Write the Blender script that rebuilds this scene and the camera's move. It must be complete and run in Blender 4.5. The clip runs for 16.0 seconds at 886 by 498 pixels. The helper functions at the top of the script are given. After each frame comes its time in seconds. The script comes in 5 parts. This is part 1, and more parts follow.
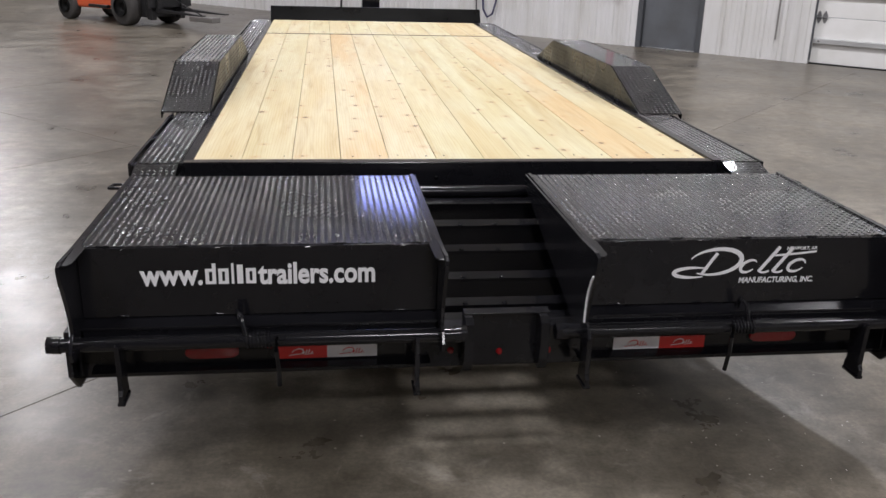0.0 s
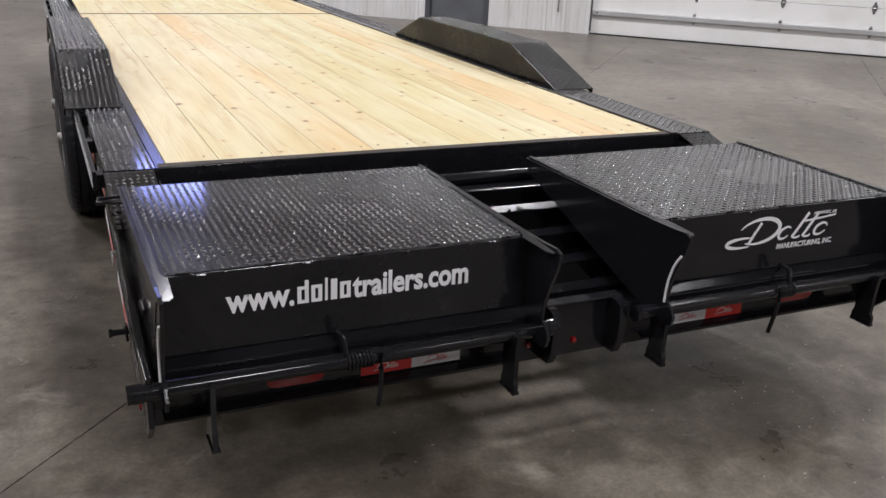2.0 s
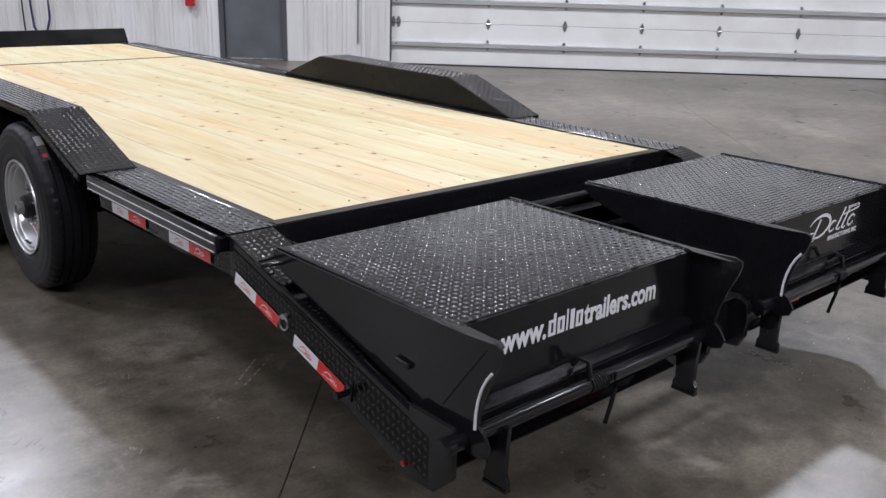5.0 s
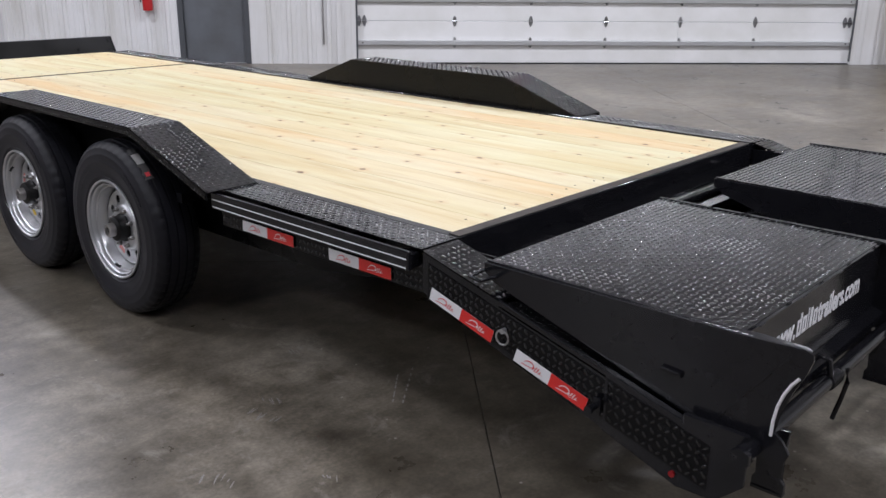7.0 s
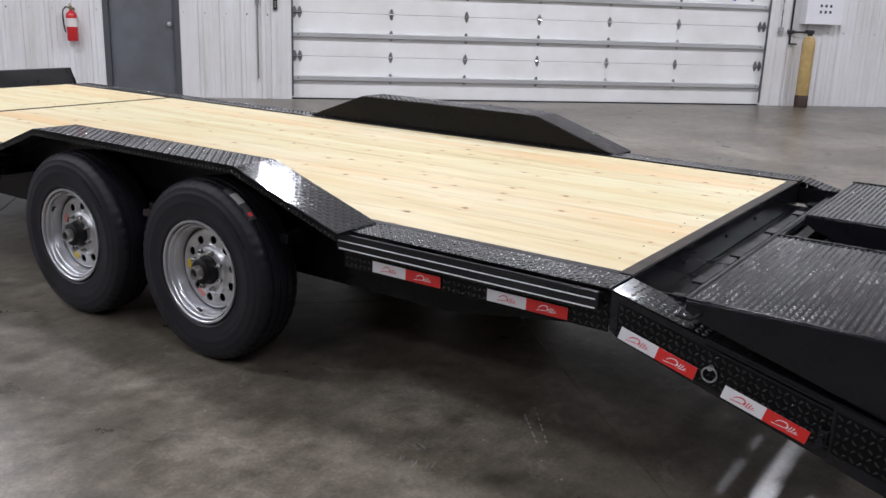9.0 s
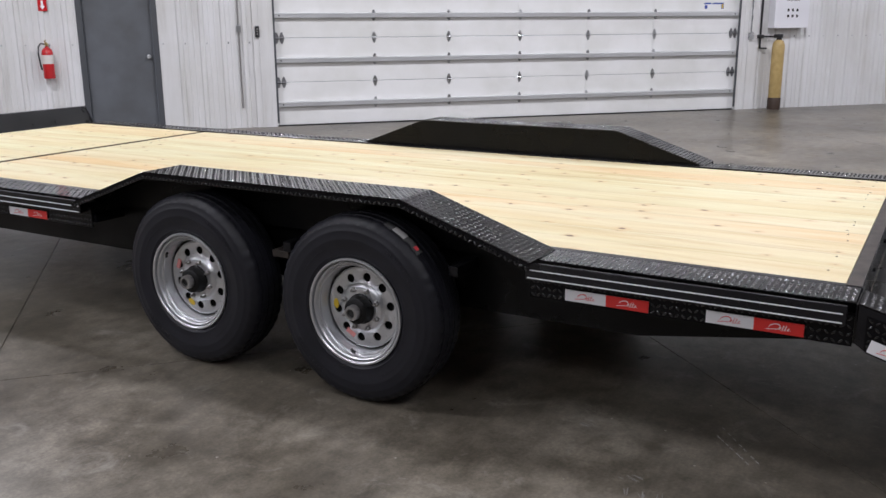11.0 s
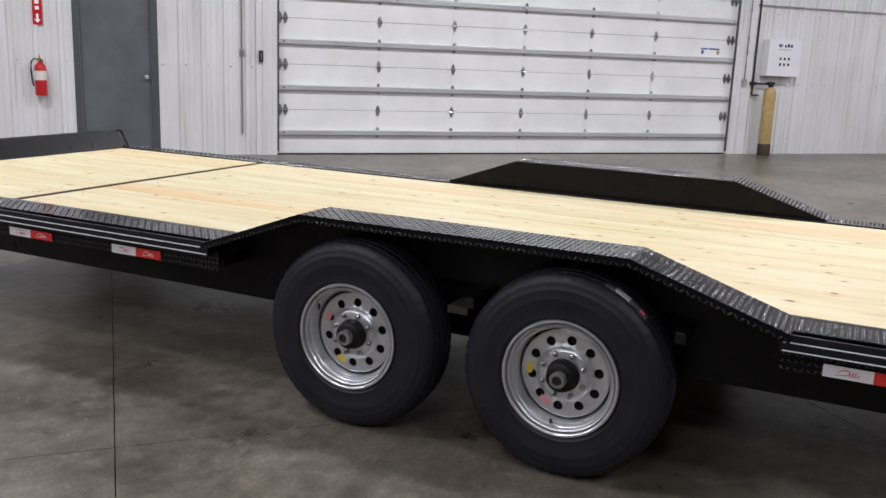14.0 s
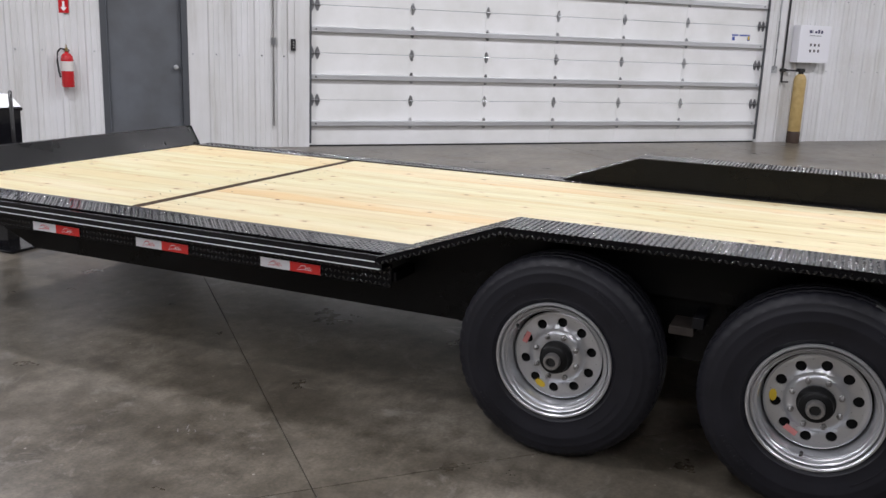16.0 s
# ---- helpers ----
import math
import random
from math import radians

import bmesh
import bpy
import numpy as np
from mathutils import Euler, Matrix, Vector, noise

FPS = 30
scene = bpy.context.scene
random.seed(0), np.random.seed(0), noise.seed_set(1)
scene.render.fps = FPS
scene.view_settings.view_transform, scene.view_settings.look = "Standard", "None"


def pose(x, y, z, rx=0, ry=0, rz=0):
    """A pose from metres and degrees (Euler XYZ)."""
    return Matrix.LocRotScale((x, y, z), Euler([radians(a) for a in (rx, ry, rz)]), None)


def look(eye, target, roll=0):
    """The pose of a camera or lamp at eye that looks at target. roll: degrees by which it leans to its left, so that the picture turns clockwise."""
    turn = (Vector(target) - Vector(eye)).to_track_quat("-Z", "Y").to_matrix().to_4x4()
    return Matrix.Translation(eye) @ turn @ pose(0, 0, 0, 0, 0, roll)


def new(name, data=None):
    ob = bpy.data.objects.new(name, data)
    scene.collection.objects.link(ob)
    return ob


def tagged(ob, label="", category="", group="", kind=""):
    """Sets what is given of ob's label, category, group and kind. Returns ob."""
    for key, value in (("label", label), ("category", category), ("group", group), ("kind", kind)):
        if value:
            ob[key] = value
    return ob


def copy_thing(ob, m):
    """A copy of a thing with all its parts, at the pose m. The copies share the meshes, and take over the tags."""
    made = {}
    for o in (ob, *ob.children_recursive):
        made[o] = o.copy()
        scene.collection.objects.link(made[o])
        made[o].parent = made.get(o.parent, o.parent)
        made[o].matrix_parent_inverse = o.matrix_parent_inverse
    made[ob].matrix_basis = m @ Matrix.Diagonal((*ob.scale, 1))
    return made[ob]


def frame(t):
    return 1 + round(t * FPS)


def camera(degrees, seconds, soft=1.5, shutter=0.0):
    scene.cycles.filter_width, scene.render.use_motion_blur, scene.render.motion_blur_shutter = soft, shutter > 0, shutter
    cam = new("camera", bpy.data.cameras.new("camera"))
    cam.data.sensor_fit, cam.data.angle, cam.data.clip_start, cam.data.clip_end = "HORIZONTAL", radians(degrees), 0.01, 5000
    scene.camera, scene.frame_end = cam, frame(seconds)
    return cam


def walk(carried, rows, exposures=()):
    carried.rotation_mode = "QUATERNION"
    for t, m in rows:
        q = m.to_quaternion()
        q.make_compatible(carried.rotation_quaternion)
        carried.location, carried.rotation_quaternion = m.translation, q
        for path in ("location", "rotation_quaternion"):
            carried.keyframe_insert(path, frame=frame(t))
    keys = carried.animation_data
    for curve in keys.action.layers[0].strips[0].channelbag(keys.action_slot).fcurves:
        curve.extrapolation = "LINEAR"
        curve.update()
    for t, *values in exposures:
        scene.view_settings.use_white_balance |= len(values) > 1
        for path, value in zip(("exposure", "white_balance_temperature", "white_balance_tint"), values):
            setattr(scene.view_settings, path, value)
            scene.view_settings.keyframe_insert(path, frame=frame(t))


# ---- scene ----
cam = camera(53.1, 16.0)
PATH = [
    (0, (-0.565, 0.646, 1.54), (-0.305, 2.517, 0.882), 1.7),
    (0.5, (-0.776, 0.735, 1.543), (-0.392, 2.591, 0.904), 2.4),
    (1, (-1.001, 0.825, 1.538), (-0.44, 2.633, 0.892), 2.9),
    (1.5, (-1.262, 0.888, 1.54), (-0.584, 2.643, 0.864), 2.2),
    (2, (-1.463, 1.043, 1.522), (-0.668, 2.743, 0.831), 2.6),
    (2.5, (-1.635, 1.208, 1.531), (-0.707, 2.835, 0.831), 2.3),
    (3, (-1.853, 1.355, 1.543), (-0.81, 2.911, 0.842), 0.9),
    (3.5, (-2.044, 1.413, 1.535), (-0.966, 2.951, 0.849), 1.0),
    (3.7, (-2.138, 1.405, 1.534), (-1.038, 2.932, 0.856), 1.2),
    (5.8, (-2.791, 1.941, 1.526), (-1.439, 3.29, 0.932), 1.5),
    (6, (-2.835, 2.006, 1.528), (-1.479, 3.346, 0.923), 1.5),
    (6.5, (-3.008, 2.164, 1.532), (-1.634, 3.479, 0.913), 0.7),
    (7, (-3.169, 2.317, 1.534), (-1.761, 3.597, 0.918), 0.5),
    (7.5, (-3.287, 2.492, 1.524), (-1.846, 3.746, 0.93), 0.7),
    (8, (-3.413, 2.684, 1.534), (-1.931, 3.9, 0.963), 0.8),
    (8.5, (-3.6, 2.884, 1.531), (-2.05, 4.021, 0.978), 0.9),
    (9, (-3.753, 3.08, 1.528), (-2.157, 4.159, 0.992), 2.1),
    (9.5, (-3.853, 3.317, 1.519), (-2.247, 4.398, 1.019), 2.2),
    (10, (-3.958, 3.534, 1.524), (-2.334, 4.595, 1.038), 1.3),
    (10.2, (-4.01, 3.618, 1.522), (-2.372, 4.656, 1.031), 0.7),
    (12.5, (-4.284, 4.428, 1.532), (-2.548, 5.303, 1.062), 1.1),
    (13, (-4.355, 4.602, 1.534), (-2.604, 5.451, 1.07), 2.0),
    (13.5, (-4.363, 4.786, 1.528), (-2.606, 5.63, 1.081), 2.3),
    (14, (-4.343, 5.015, 1.541), (-2.578, 5.851, 1.112), 2.3),
    (14.5, (-4.388, 5.268, 1.536), (-2.616, 6.089, 1.104), 1.1),
    (15, (-4.44, 5.501, 1.546), (-2.661, 6.299, 1.099), 0.6),
    (15.5, (-4.429, 5.742, 1.537), (-2.647, 6.527, 1.079), 1.5),
    (16, (-4.411, 5.974, 1.544), (-2.628, 6.757, 1.086), 2.1),
]
walk(cam, [(t, look(eye, target, roll)) for t, eye, target, roll in PATH], exposures=[(0.0, 0.10, 6450, 14), (2.1, 0.10, 6460, 14), (3.0, 0.12, 6120, 15), (6.0, 0.13, 6060, 15), (8.5, 0.13, 6100, 15), (16.0, 0.13, 6230, 14)])

# ---- world, lights ----
world = bpy.data.worlds.new("world")
scene.world = world
world.use_nodes = True
world.node_tree.nodes["Background"].inputs[0].default_value = (0.75, 0.82, 0.95, 1)
world.node_tree.nodes["Background"].inputs[1].default_value = 0.25

# room frame: x along the garage wall, y out through it, origin at the garage door's corner
ROOM = pose(6.377, 12.863, 0, 0, 0, -43.93)
# west and south extents are unseen, set far out to darken reflections
ROOM_X0, ROOM_X1, ROOM_Y0, ROOM_H = -31.0, 15.0, -38.0, 5.8


def ceiling_lamp(x, y, power, tint=(0.985, 0.98, 1.0), size=(0.8, 0.42), z=5.45):
    lamp = bpy.data.lights.new("ceiling_lamp", "AREA")
    lamp.shape, lamp.size, lamp.size_y, lamp.energy, lamp.color = "RECTANGLE", size[0], size[1], power, tint
    ob = new("ceiling_lamp", lamp)
    ob.matrix_basis = ROOM @ pose(x, y, z)
    return ob


LAMPS = [(5.9 if (x, y) == (6.6, -4.4) else x, y) for x in (-15.4, -9.9, -4.4, 1.1, 6.6, 12.1) for y in (-4.4 if x != -9.9 else -6.8, -10.0 if x != -9.9 else -11.5, -15.6)]
for lx, ly in LAMPS:
    near = (1.35 if lx < -14 else 1.0) if ly > -7 else 0.75 if lx < 0 else 1.0 if lx < 5 else 1.12
    near *= 0.95 if (lx, ly) == (1.1, -10.0) else 0.95 if (lx, ly) == (1.1, -15.6) else 1.35 if (lx, ly) == (6.6, -15.6) else 0.5 if lx > 5 and ly < -7 else 1.25 if lx < 0 and ly < -12 else 1.0
    ceiling_lamp(lx, ly, near * (190 if ly > -7 else 128 if ly > -12 else 130), size=(1.5, 0.9) if ly < -12 else (0.38, 0.24) if ly > -7 else (0.8, 0.42))
# cool wall light high up beside the garage door
lamp = bpy.data.lights.new("wall_lamp", "AREA")
lamp.shape, lamp.size, lamp.size_y, lamp.energy, lamp.color = "RECTANGLE", 1.5, 0.6, 22, (0.30, 0.36, 1.0)
new("wall_lamp", lamp).matrix_basis = ROOM @ pose(-7.8, -0.12, 4.75, -90, 0, 0)


# ---- materials ----
def material(name, base, rough=0.5, metal=0.0, coat=0.0, spec=0.5):
    m = bpy.data.materials.new(name)
    m.use_nodes = True
    b = m.node_tree.nodes["Principled BSDF"]
    b.inputs["Base Color"].default_value = (*base, 1)
    b.inputs["Roughness"].default_value = rough
    b.inputs["Metallic"].default_value = metal
    b.inputs["Coat Weight"].default_value = coat
    b.inputs["Coat Roughness"].default_value = 0.08
    b.inputs["Specular IOR Level"].default_value = spec
    return m


def nodes(m):
    return m.node_tree.nodes, m.node_tree.links, m.node_tree.nodes["Principled BSDF"]


def coords(m, scale=(1, 1, 1), kind="Object", turn=(0, 0, 0)):
    n, l, b = nodes(m)
    tc, mp = n.new("ShaderNodeTexCoord"), n.new("ShaderNodeMapping")
    mp.inputs["Scale"].default_value = scale
    mp.inputs["Rotation"].default_value = turn
    l.new(tc.outputs[kind], mp.inputs["Vector"])
    return mp.outputs["Vector"]


def noise_tex(m, vec, scale, detail=4.0, rough=0.55, distortion=0.0):
    n, l, b = nodes(m)
    t = n.new("ShaderNodeTexNoise")
    t.inputs["Scale"].default_value, t.inputs["Detail"].default_value = scale, detail
    t.inputs["Roughness"].default_value, t.inputs["Distortion"].default_value = rough, distortion
    l.new(vec, t.inputs["Vector"])
    return t.outputs["Fac"]


def ramp(m, fac, stops):
    n, l, b = nodes(m)
    r = n.new("ShaderNodeValToRGB")
    els = r.color_ramp.elements
    while len(els) < len(stops):
        els.new(0.5)
    for e, (p, c) in zip(els, stops):
        e.position = p
        e.color = (*c, 1) if not isinstance(c, float) else (c, c, c, 1)
    l.new(fac, r.inputs["Fac"])
    return r.outputs["Color"]


def mix(m, a, b2, fac, mode="MIX"):
    n, l, b = nodes(m)
    x = n.new("ShaderNodeMix")
    x.data_type, x.blend_type = "RGBA", mode
    for sock, v in ((x.inputs[6], a), (x.inputs[7], b2), (x.inputs[0], fac)):
        if isinstance(v, float):
            sock.default_value = v if sock.type == "VALUE" else (v, v, v, 1)
        elif isinstance(v, tuple):
            sock.default_value = (*v, 1)
        else:
            l.new(v, sock)
    return x.outputs[2]


def bump(m, fac, strength=0.3, distance=0.01):
    n, l, b = nodes(m)
    bp = n.new("ShaderNodeBump")
    bp.inputs["Strength"].default_value, bp.inputs["Distance"].default_value = strength, distance
    l.new(fac, bp.inputs["Height"])
    l.new(bp.outputs["Normal"], b.inputs["Normal"])


def set_in(m, name, out):
    n, l, b = nodes(m)
    l.new(out, b.inputs[name])


def rand(m):
    n, l, b = nodes(m)
    return n.new("ShaderNodeObjectInfo").outputs["Random"]


def black_paint(name, base, rough, dust=0.02, spec=0.5, coat=0.0):
    m = material(name, base, rough, 0.0, coat, spec)
    v = coords(m)
    f = noise_tex(m, v, 3.0, 6.0)
    set_in(m, "Roughness", ramp(m, f, [(0.3, rough * 0.7), (0.75, rough * 1.7)]))
    set_in(m, "Base Color", ramp(m, noise_tex(m, v, 11.0, 5.0), [(0.35, base), (0.8, tuple(c + dust for c in base))]))
    bump(m, noise_tex(m, v, 160.0, 2.0), 0.05, 0.002)
    return m


M_BLACK = black_paint("black_gloss_paint", (0.0092, 0.0092, 0.0115), 0.12, 0.003, 0.38)
M_FRAME = black_paint("black_frame_paint", (0.0058, 0.0058, 0.0075), 0.17, 0.002, 0.3)
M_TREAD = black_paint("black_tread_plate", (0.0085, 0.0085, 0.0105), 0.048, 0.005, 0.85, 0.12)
# side-face copies of tread and lug paint, darkened to hold their shade
M_TREAD_SHADED = black_paint("black_tread_shaded", (0.004, 0.004, 0.005), 0.16, 0.002, 0.16)
# lighter, rougher, more reflective copy of the tread paint, to strengthen lug highlights
M_LUG = black_paint("bright_tread_lug", (0.012, 0.012, 0.014), 0.21, 0.004, 1.0, 0.4)
M_LUG_SHADED = black_paint("tread_lug_shaded", (0.006, 0.006, 0.007), 0.12, 0.003, 0.8)
# darker, duller copy of the black paint for parts that should look shaded
M_BLACK_DIM = black_paint("black_paint_dimmed", (0.003, 0.003, 0.003), 0.28, 0.0015, 0.18)

def pine(name, tint):
    """Treated pine: grain along y, scattered knots, each board shifted by its own random."""
    m = material(name, (0.7, 0.5, 0.28), 0.55)
    n, l, b = nodes(m)
    v = coords(m)
    off, sc = n.new("ShaderNodeVectorMath"), n.new("ShaderNodeVectorMath")
    off.operation, sc.operation = "ADD", "SCALE"
    sc.inputs[0].default_value = (13.0, 37.0, 5.0)
    l.new(rand(m), sc.inputs["Scale"])
    l.new(v, off.inputs[0])
    l.new(sc.outputs[0], off.inputs[1])

    def stretched(s):
        mp = n.new("ShaderNodeMapping")
        mp.inputs["Scale"].default_value = s
        l.new(off.outputs[0], mp.inputs["Vector"])
        return mp.outputs[0]
    grain = noise_tex(m, stretched((7.0, 0.55, 7.0)), 2.2, 5.0, 0.55, 0.8)
    fine = noise_tex(m, stretched((70.0, 1.8, 70.0)), 2.0, 4.0)
    rings = n.new("ShaderNodeTexWave")
    rings.inputs["Scale"].default_value, rings.inputs["Distortion"].default_value = 5.0, 9.0
    rings.inputs["Detail"].default_value, rings.inputs["Detail Scale"].default_value = 2.0, 0.8
    l.new(stretched((5.0, 0.30, 5.0)), rings.inputs["Vector"])
    col = ramp(m, grain, [(0.25, (0.56, 0.455, 0.265)), (0.42, (0.68, 0.615, 0.425)), (0.60, (0.73, 0.685, 0.495)), (0.8, (0.65, 0.57, 0.37))])
    col = mix(m, col, ramp(m, rings.outputs["Fac"], [(0.0, (0.86, 0.74, 0.52)), (0.34, (1.0, 1.0, 1.0))]), 0.42, "MULTIPLY")
    col = mix(m, col, ramp(m, fine, [(0.3, (0.86, 0.80, 0.70)), (0.6, (1.0, 1.0, 1.0))]), 0.25, "MULTIPLY")
    col = mix(m, col, ramp(m, rand(m), [(0.0, (1.0, 0.98, 0.94)), (0.45, (0.97, 1.0, 0.93)), (0.8, (1.0, 0.97, 0.91)), (1.0, (1.0, 0.94, 0.85))]), 1.0, "MULTIPLY")
    amber = ramp(m, noise_tex(m, stretched((3.0, 0.45, 3.0)), 1.6, 3.0), [(0.42, 0.0), (0.62, 1.0)])
    col = mix(m, col, tint, amber, "MULTIPLY")
    # long warm streaks of heartwood
    heart = ramp(m, noise_tex(m, stretched((4.0, 0.55, 4.0)), 1.0, 4.0, 0.5, 0.9), [(0.50, 0.0), (0.72, 0.45)])
    col = mix(m, col, (0.98, 0.86, 0.73), heart, "MULTIPLY")
    # knots of uneven size with a darker heart and a warm halo
    kn = n.new("ShaderNodeTexVoronoi")
    kn.voronoi_dimensions = "2D"
    kn.inputs["Scale"].default_value = 1.0
    l.new(stretched((5.4, 4.2, 0.05)), kn.inputs["Vector"])
    wob = n.new("ShaderNodeMath")
    wob.operation = "MULTIPLY_ADD"
    l.new(noise_tex(m, stretched((42, 34, 30)), 1.0, 3.0), wob.inputs[0])
    wob.inputs[1].default_value = 0.16
    l.new(kn.outputs["Distance"], wob.inputs[2])
    split = n.new("ShaderNodeSeparateColor")
    l.new(kn.outputs["Color"], split.inputs[0])
    size = n.new("ShaderNodeMath")
    size.operation = "MULTIPLY_ADD"
    l.new(split.outputs[1], size.inputs[0])
    size.inputs[1].default_value = 0.055
    l.new(wob.outputs[0], size.inputs[2])
    knot = ramp(m, size.outputs[0], [(0.125, 0.85), (0.165, 0.0)])
    halo = ramp(m, size.outputs[0], [(0.13, 0.45), (0.30, 0.0)])
    pick = ramp(m, split.outputs[0], [(0.43, 0.0), (0.48, 1.0)])
    col = mix(m, col, (0.58, 0.34, 0.15), mix(m, halo, pick, 1.0, "MULTIPLY"))
    col = mix(m, col, (0.115, 0.062, 0.026), mix(m, knot, pick, 1.0, "MULTIPLY"))
    set_in(m, "Base Color", col)
    bump(m, fine, 0.12, 0.003)
    return m


M_WOOD = pine("treated_pine", (0.94, 0.88, 0.76))
M_WOOD_AMBER = pine("amber_pine", (0.97, 0.82, 0.66))

M_CONCRETE = material("polished_concrete", (0.22, 0.2, 0.18), 0.35)
_n, _l, _b = nodes(M_CONCRETE)
_geo = _n.new("ShaderNodeNewGeometry").outputs["Position"]
_big = noise_tex(M_CONCRETE, _geo, 0.55, 6.0, 0.62)
_mid = noise_tex(M_CONCRETE, _geo, 2.3, 7.0, 0.62)
_sml = noise_tex(M_CONCRETE, _geo, 10.0, 6.0, 0.65)
_fin = noise_tex(M_CONCRETE, _geo, 70.0, 4.0, 0.6)
_col = ramp(M_CONCRETE, _big, [(0.32, (0.080, 0.072, 0.058)), (0.5, (0.138, 0.126, 0.107)), (0.68, (0.205, 0.192, 0.170))])
_col = mix(M_CONCRETE, _col, ramp(M_CONCRETE, _mid, [(0.30, (0.55, 0.53, 0.50)), (0.48, (0.95, 0.94, 0.92)), (0.70, (1.45, 1.44, 1.43))]), 0.95, "MULTIPLY")
_col = mix(M_CONCRETE, _col, ramp(M_CONCRETE, _sml, [(0.32, (0.62, 0.60, 0.57)), (0.5, (1.0, 1.0, 1.0)), (0.68, (1.36, 1.36, 1.35))]), 0.85, "MULTIPLY")
_col = mix(M_CONCRETE, _col, ramp(M_CONCRETE, _fin, [(0.3, 0.74), (0.7, 1.18)]), 0.9, "MULTIPLY")
# swept, brushed streaks, pale scuffs and dark oil spots
_str = _n.new("ShaderNodeMapping")
_str.inputs["Scale"].default_value, _str.inputs["Rotation"].default_value = (1.0, 7.0, 1.0), (0, 0, 0.75)
_l.new(_geo, _str.inputs["Vector"])
_col = mix(M_CONCRETE, _col, ramp(M_CONCRETE, noise_tex(M_CONCRETE, _str.outputs[0], 1.6, 6.0, 0.7, 0.5), [(0.36, 0.78), (0.5, 1.0), (0.66, 1.25)]), 0.35, "MULTIPLY")
_scuff = ramp(M_CONCRETE, noise_tex(M_CONCRETE, _geo, 4.5, 6.0, 0.75, 0.8), [(0.57, 0.0), (0.72, 0.6)])
_col = mix(M_CONCRETE, _col, (0.31, 0.30, 0.28), _scuff)
_oil = ramp(M_CONCRETE, noise_tex(M_CONCRETE, _geo, 3.3, 3.0, 0.5), [(0.22, 0.5), (0.42, 0.0)])
_col = mix(M_CONCRETE, _col, (0.032, 0.028, 0.024), _oil)
# fine pale grit
_grit = _n.new("ShaderNodeTexVoronoi")
_grit.inputs["Scale"].default_value = 13.0
_l.new(_geo, _grit.inputs["Vector"])
_gs = _n.new("ShaderNodeSeparateColor")
_l.new(_grit.outputs["Color"], _gs.inputs[0])
_speck = mix(M_CONCRETE, ramp(M_CONCRETE, _grit.outputs["Distance"], [(0.05, 0.7), (0.08, 0.0)]), ramp(M_CONCRETE, _gs.outputs[0], [(0.80, 0.0), (0.84, 1.0)]), 1.0, "MULTIPLY")
_col = mix(M_CONCRETE, _col, (0.42, 0.41, 0.39), _speck)
_col = mix(M_CONCRETE, _col, (1.0, 0.968, 0.905), 1.0, "MULTIPLY")
set_in(M_CONCRETE, "Base Color", _col)
set_in(M_CONCRETE, "Roughness", ramp(M_CONCRETE, _mid, [(0.3, 0.26), (0.7, 0.40)]))
bump(M_CONCRETE, _sml, 0.06, 0.006)

M_JOINT = material("dirty_joint", (0.05, 0.045, 0.04), 0.9)

M_SIDING = material("white_metal_siding", (0.72, 0.72, 0.71), 0.38)
_v = coords(M_SIDING, (1, 1, 1))
_n, _l, _b = nodes(M_SIDING)
_sm = _n.new("ShaderNodeMapping")
_sm.inputs["Scale"].default_value = (3.2, 3.2, 0.30)
_l.new(_v, _sm.inputs["Vector"])
_streak = noise_tex(M_SIDING, _sm.outputs[0], 1.3, 6.0, 0.62)
_col = ramp(M_SIDING, _streak, [(0.28, (0.58, 0.57, 0.55)), (0.42, (0.70, 0.70, 0.695)), (0.6, (0.76, 0.76, 0.765))])
_col = mix(M_SIDING, _col, ramp(M_SIDING, noise_tex(M_SIDING, _v, 0.9, 5.0), [(0.35, (0.90, 0.89, 0.86)), (0.6, (1.0, 1.0, 1.0))]), 0.8, "MULTIPLY")
set_in(M_SIDING, "Base Color", _col)

M_PANEL = material("white_door_panel", (0.80, 0.80, 0.79), 0.42)
_v = coords(M_PANEL, (1, 1, 1))
set_in(M_PANEL, "Base Color", ramp(M_PANEL, noise_tex(M_PANEL, _v, 1.1, 6.0, 0.6), [(0.3, (0.72, 0.72, 0.69)), (0.6, (0.83, 0.83, 0.82))]))
bump(M_PANEL, noise_tex(M_PANEL, _v, 90.0, 2.0), 0.06, 0.002)
# tone of the unseen west and south walls, dark to dim reflections
M_UNSEEN_WALL = material("unseen_wall_grey", (0.15, 0.148, 0.144), 0.6)
set_in(M_UNSEEN_WALL, "Base Color", ramp(M_UNSEEN_WALL, noise_tex(M_UNSEEN_WALL, coords(M_UNSEEN_WALL), 1.3, 5.0), [(0.3, (0.12, 0.118, 0.115)), (0.7, (0.18, 0.178, 0.174))]))
M_GALV = material("galvanised_steel", (0.50, 0.51, 0.52), 0.30, 0.9)
set_in(M_GALV, "Roughness", ramp(M_GALV, noise_tex(M_GALV, coords(M_GALV), 2.0, 3.0), [(0.3, 0.23), (0.7, 0.32)]))
M_STRUT = material("bright_zinc_strut", (0.68, 0.69, 0.70), 0.34, 0.65)
set_in(M_STRUT, "Roughness", ramp(M_STRUT, noise_tex(M_STRUT, coords(M_STRUT), 2.0, 3.0), [(0.3, 0.27), (0.7, 0.42)]))
M_GREY = material("grey_steel", (0.17, 0.17, 0.175), 0.5, 0.3)
M_RIM = material("silver_rim_paint", (0.62, 0.63, 0.65), 0.33, 0.82)
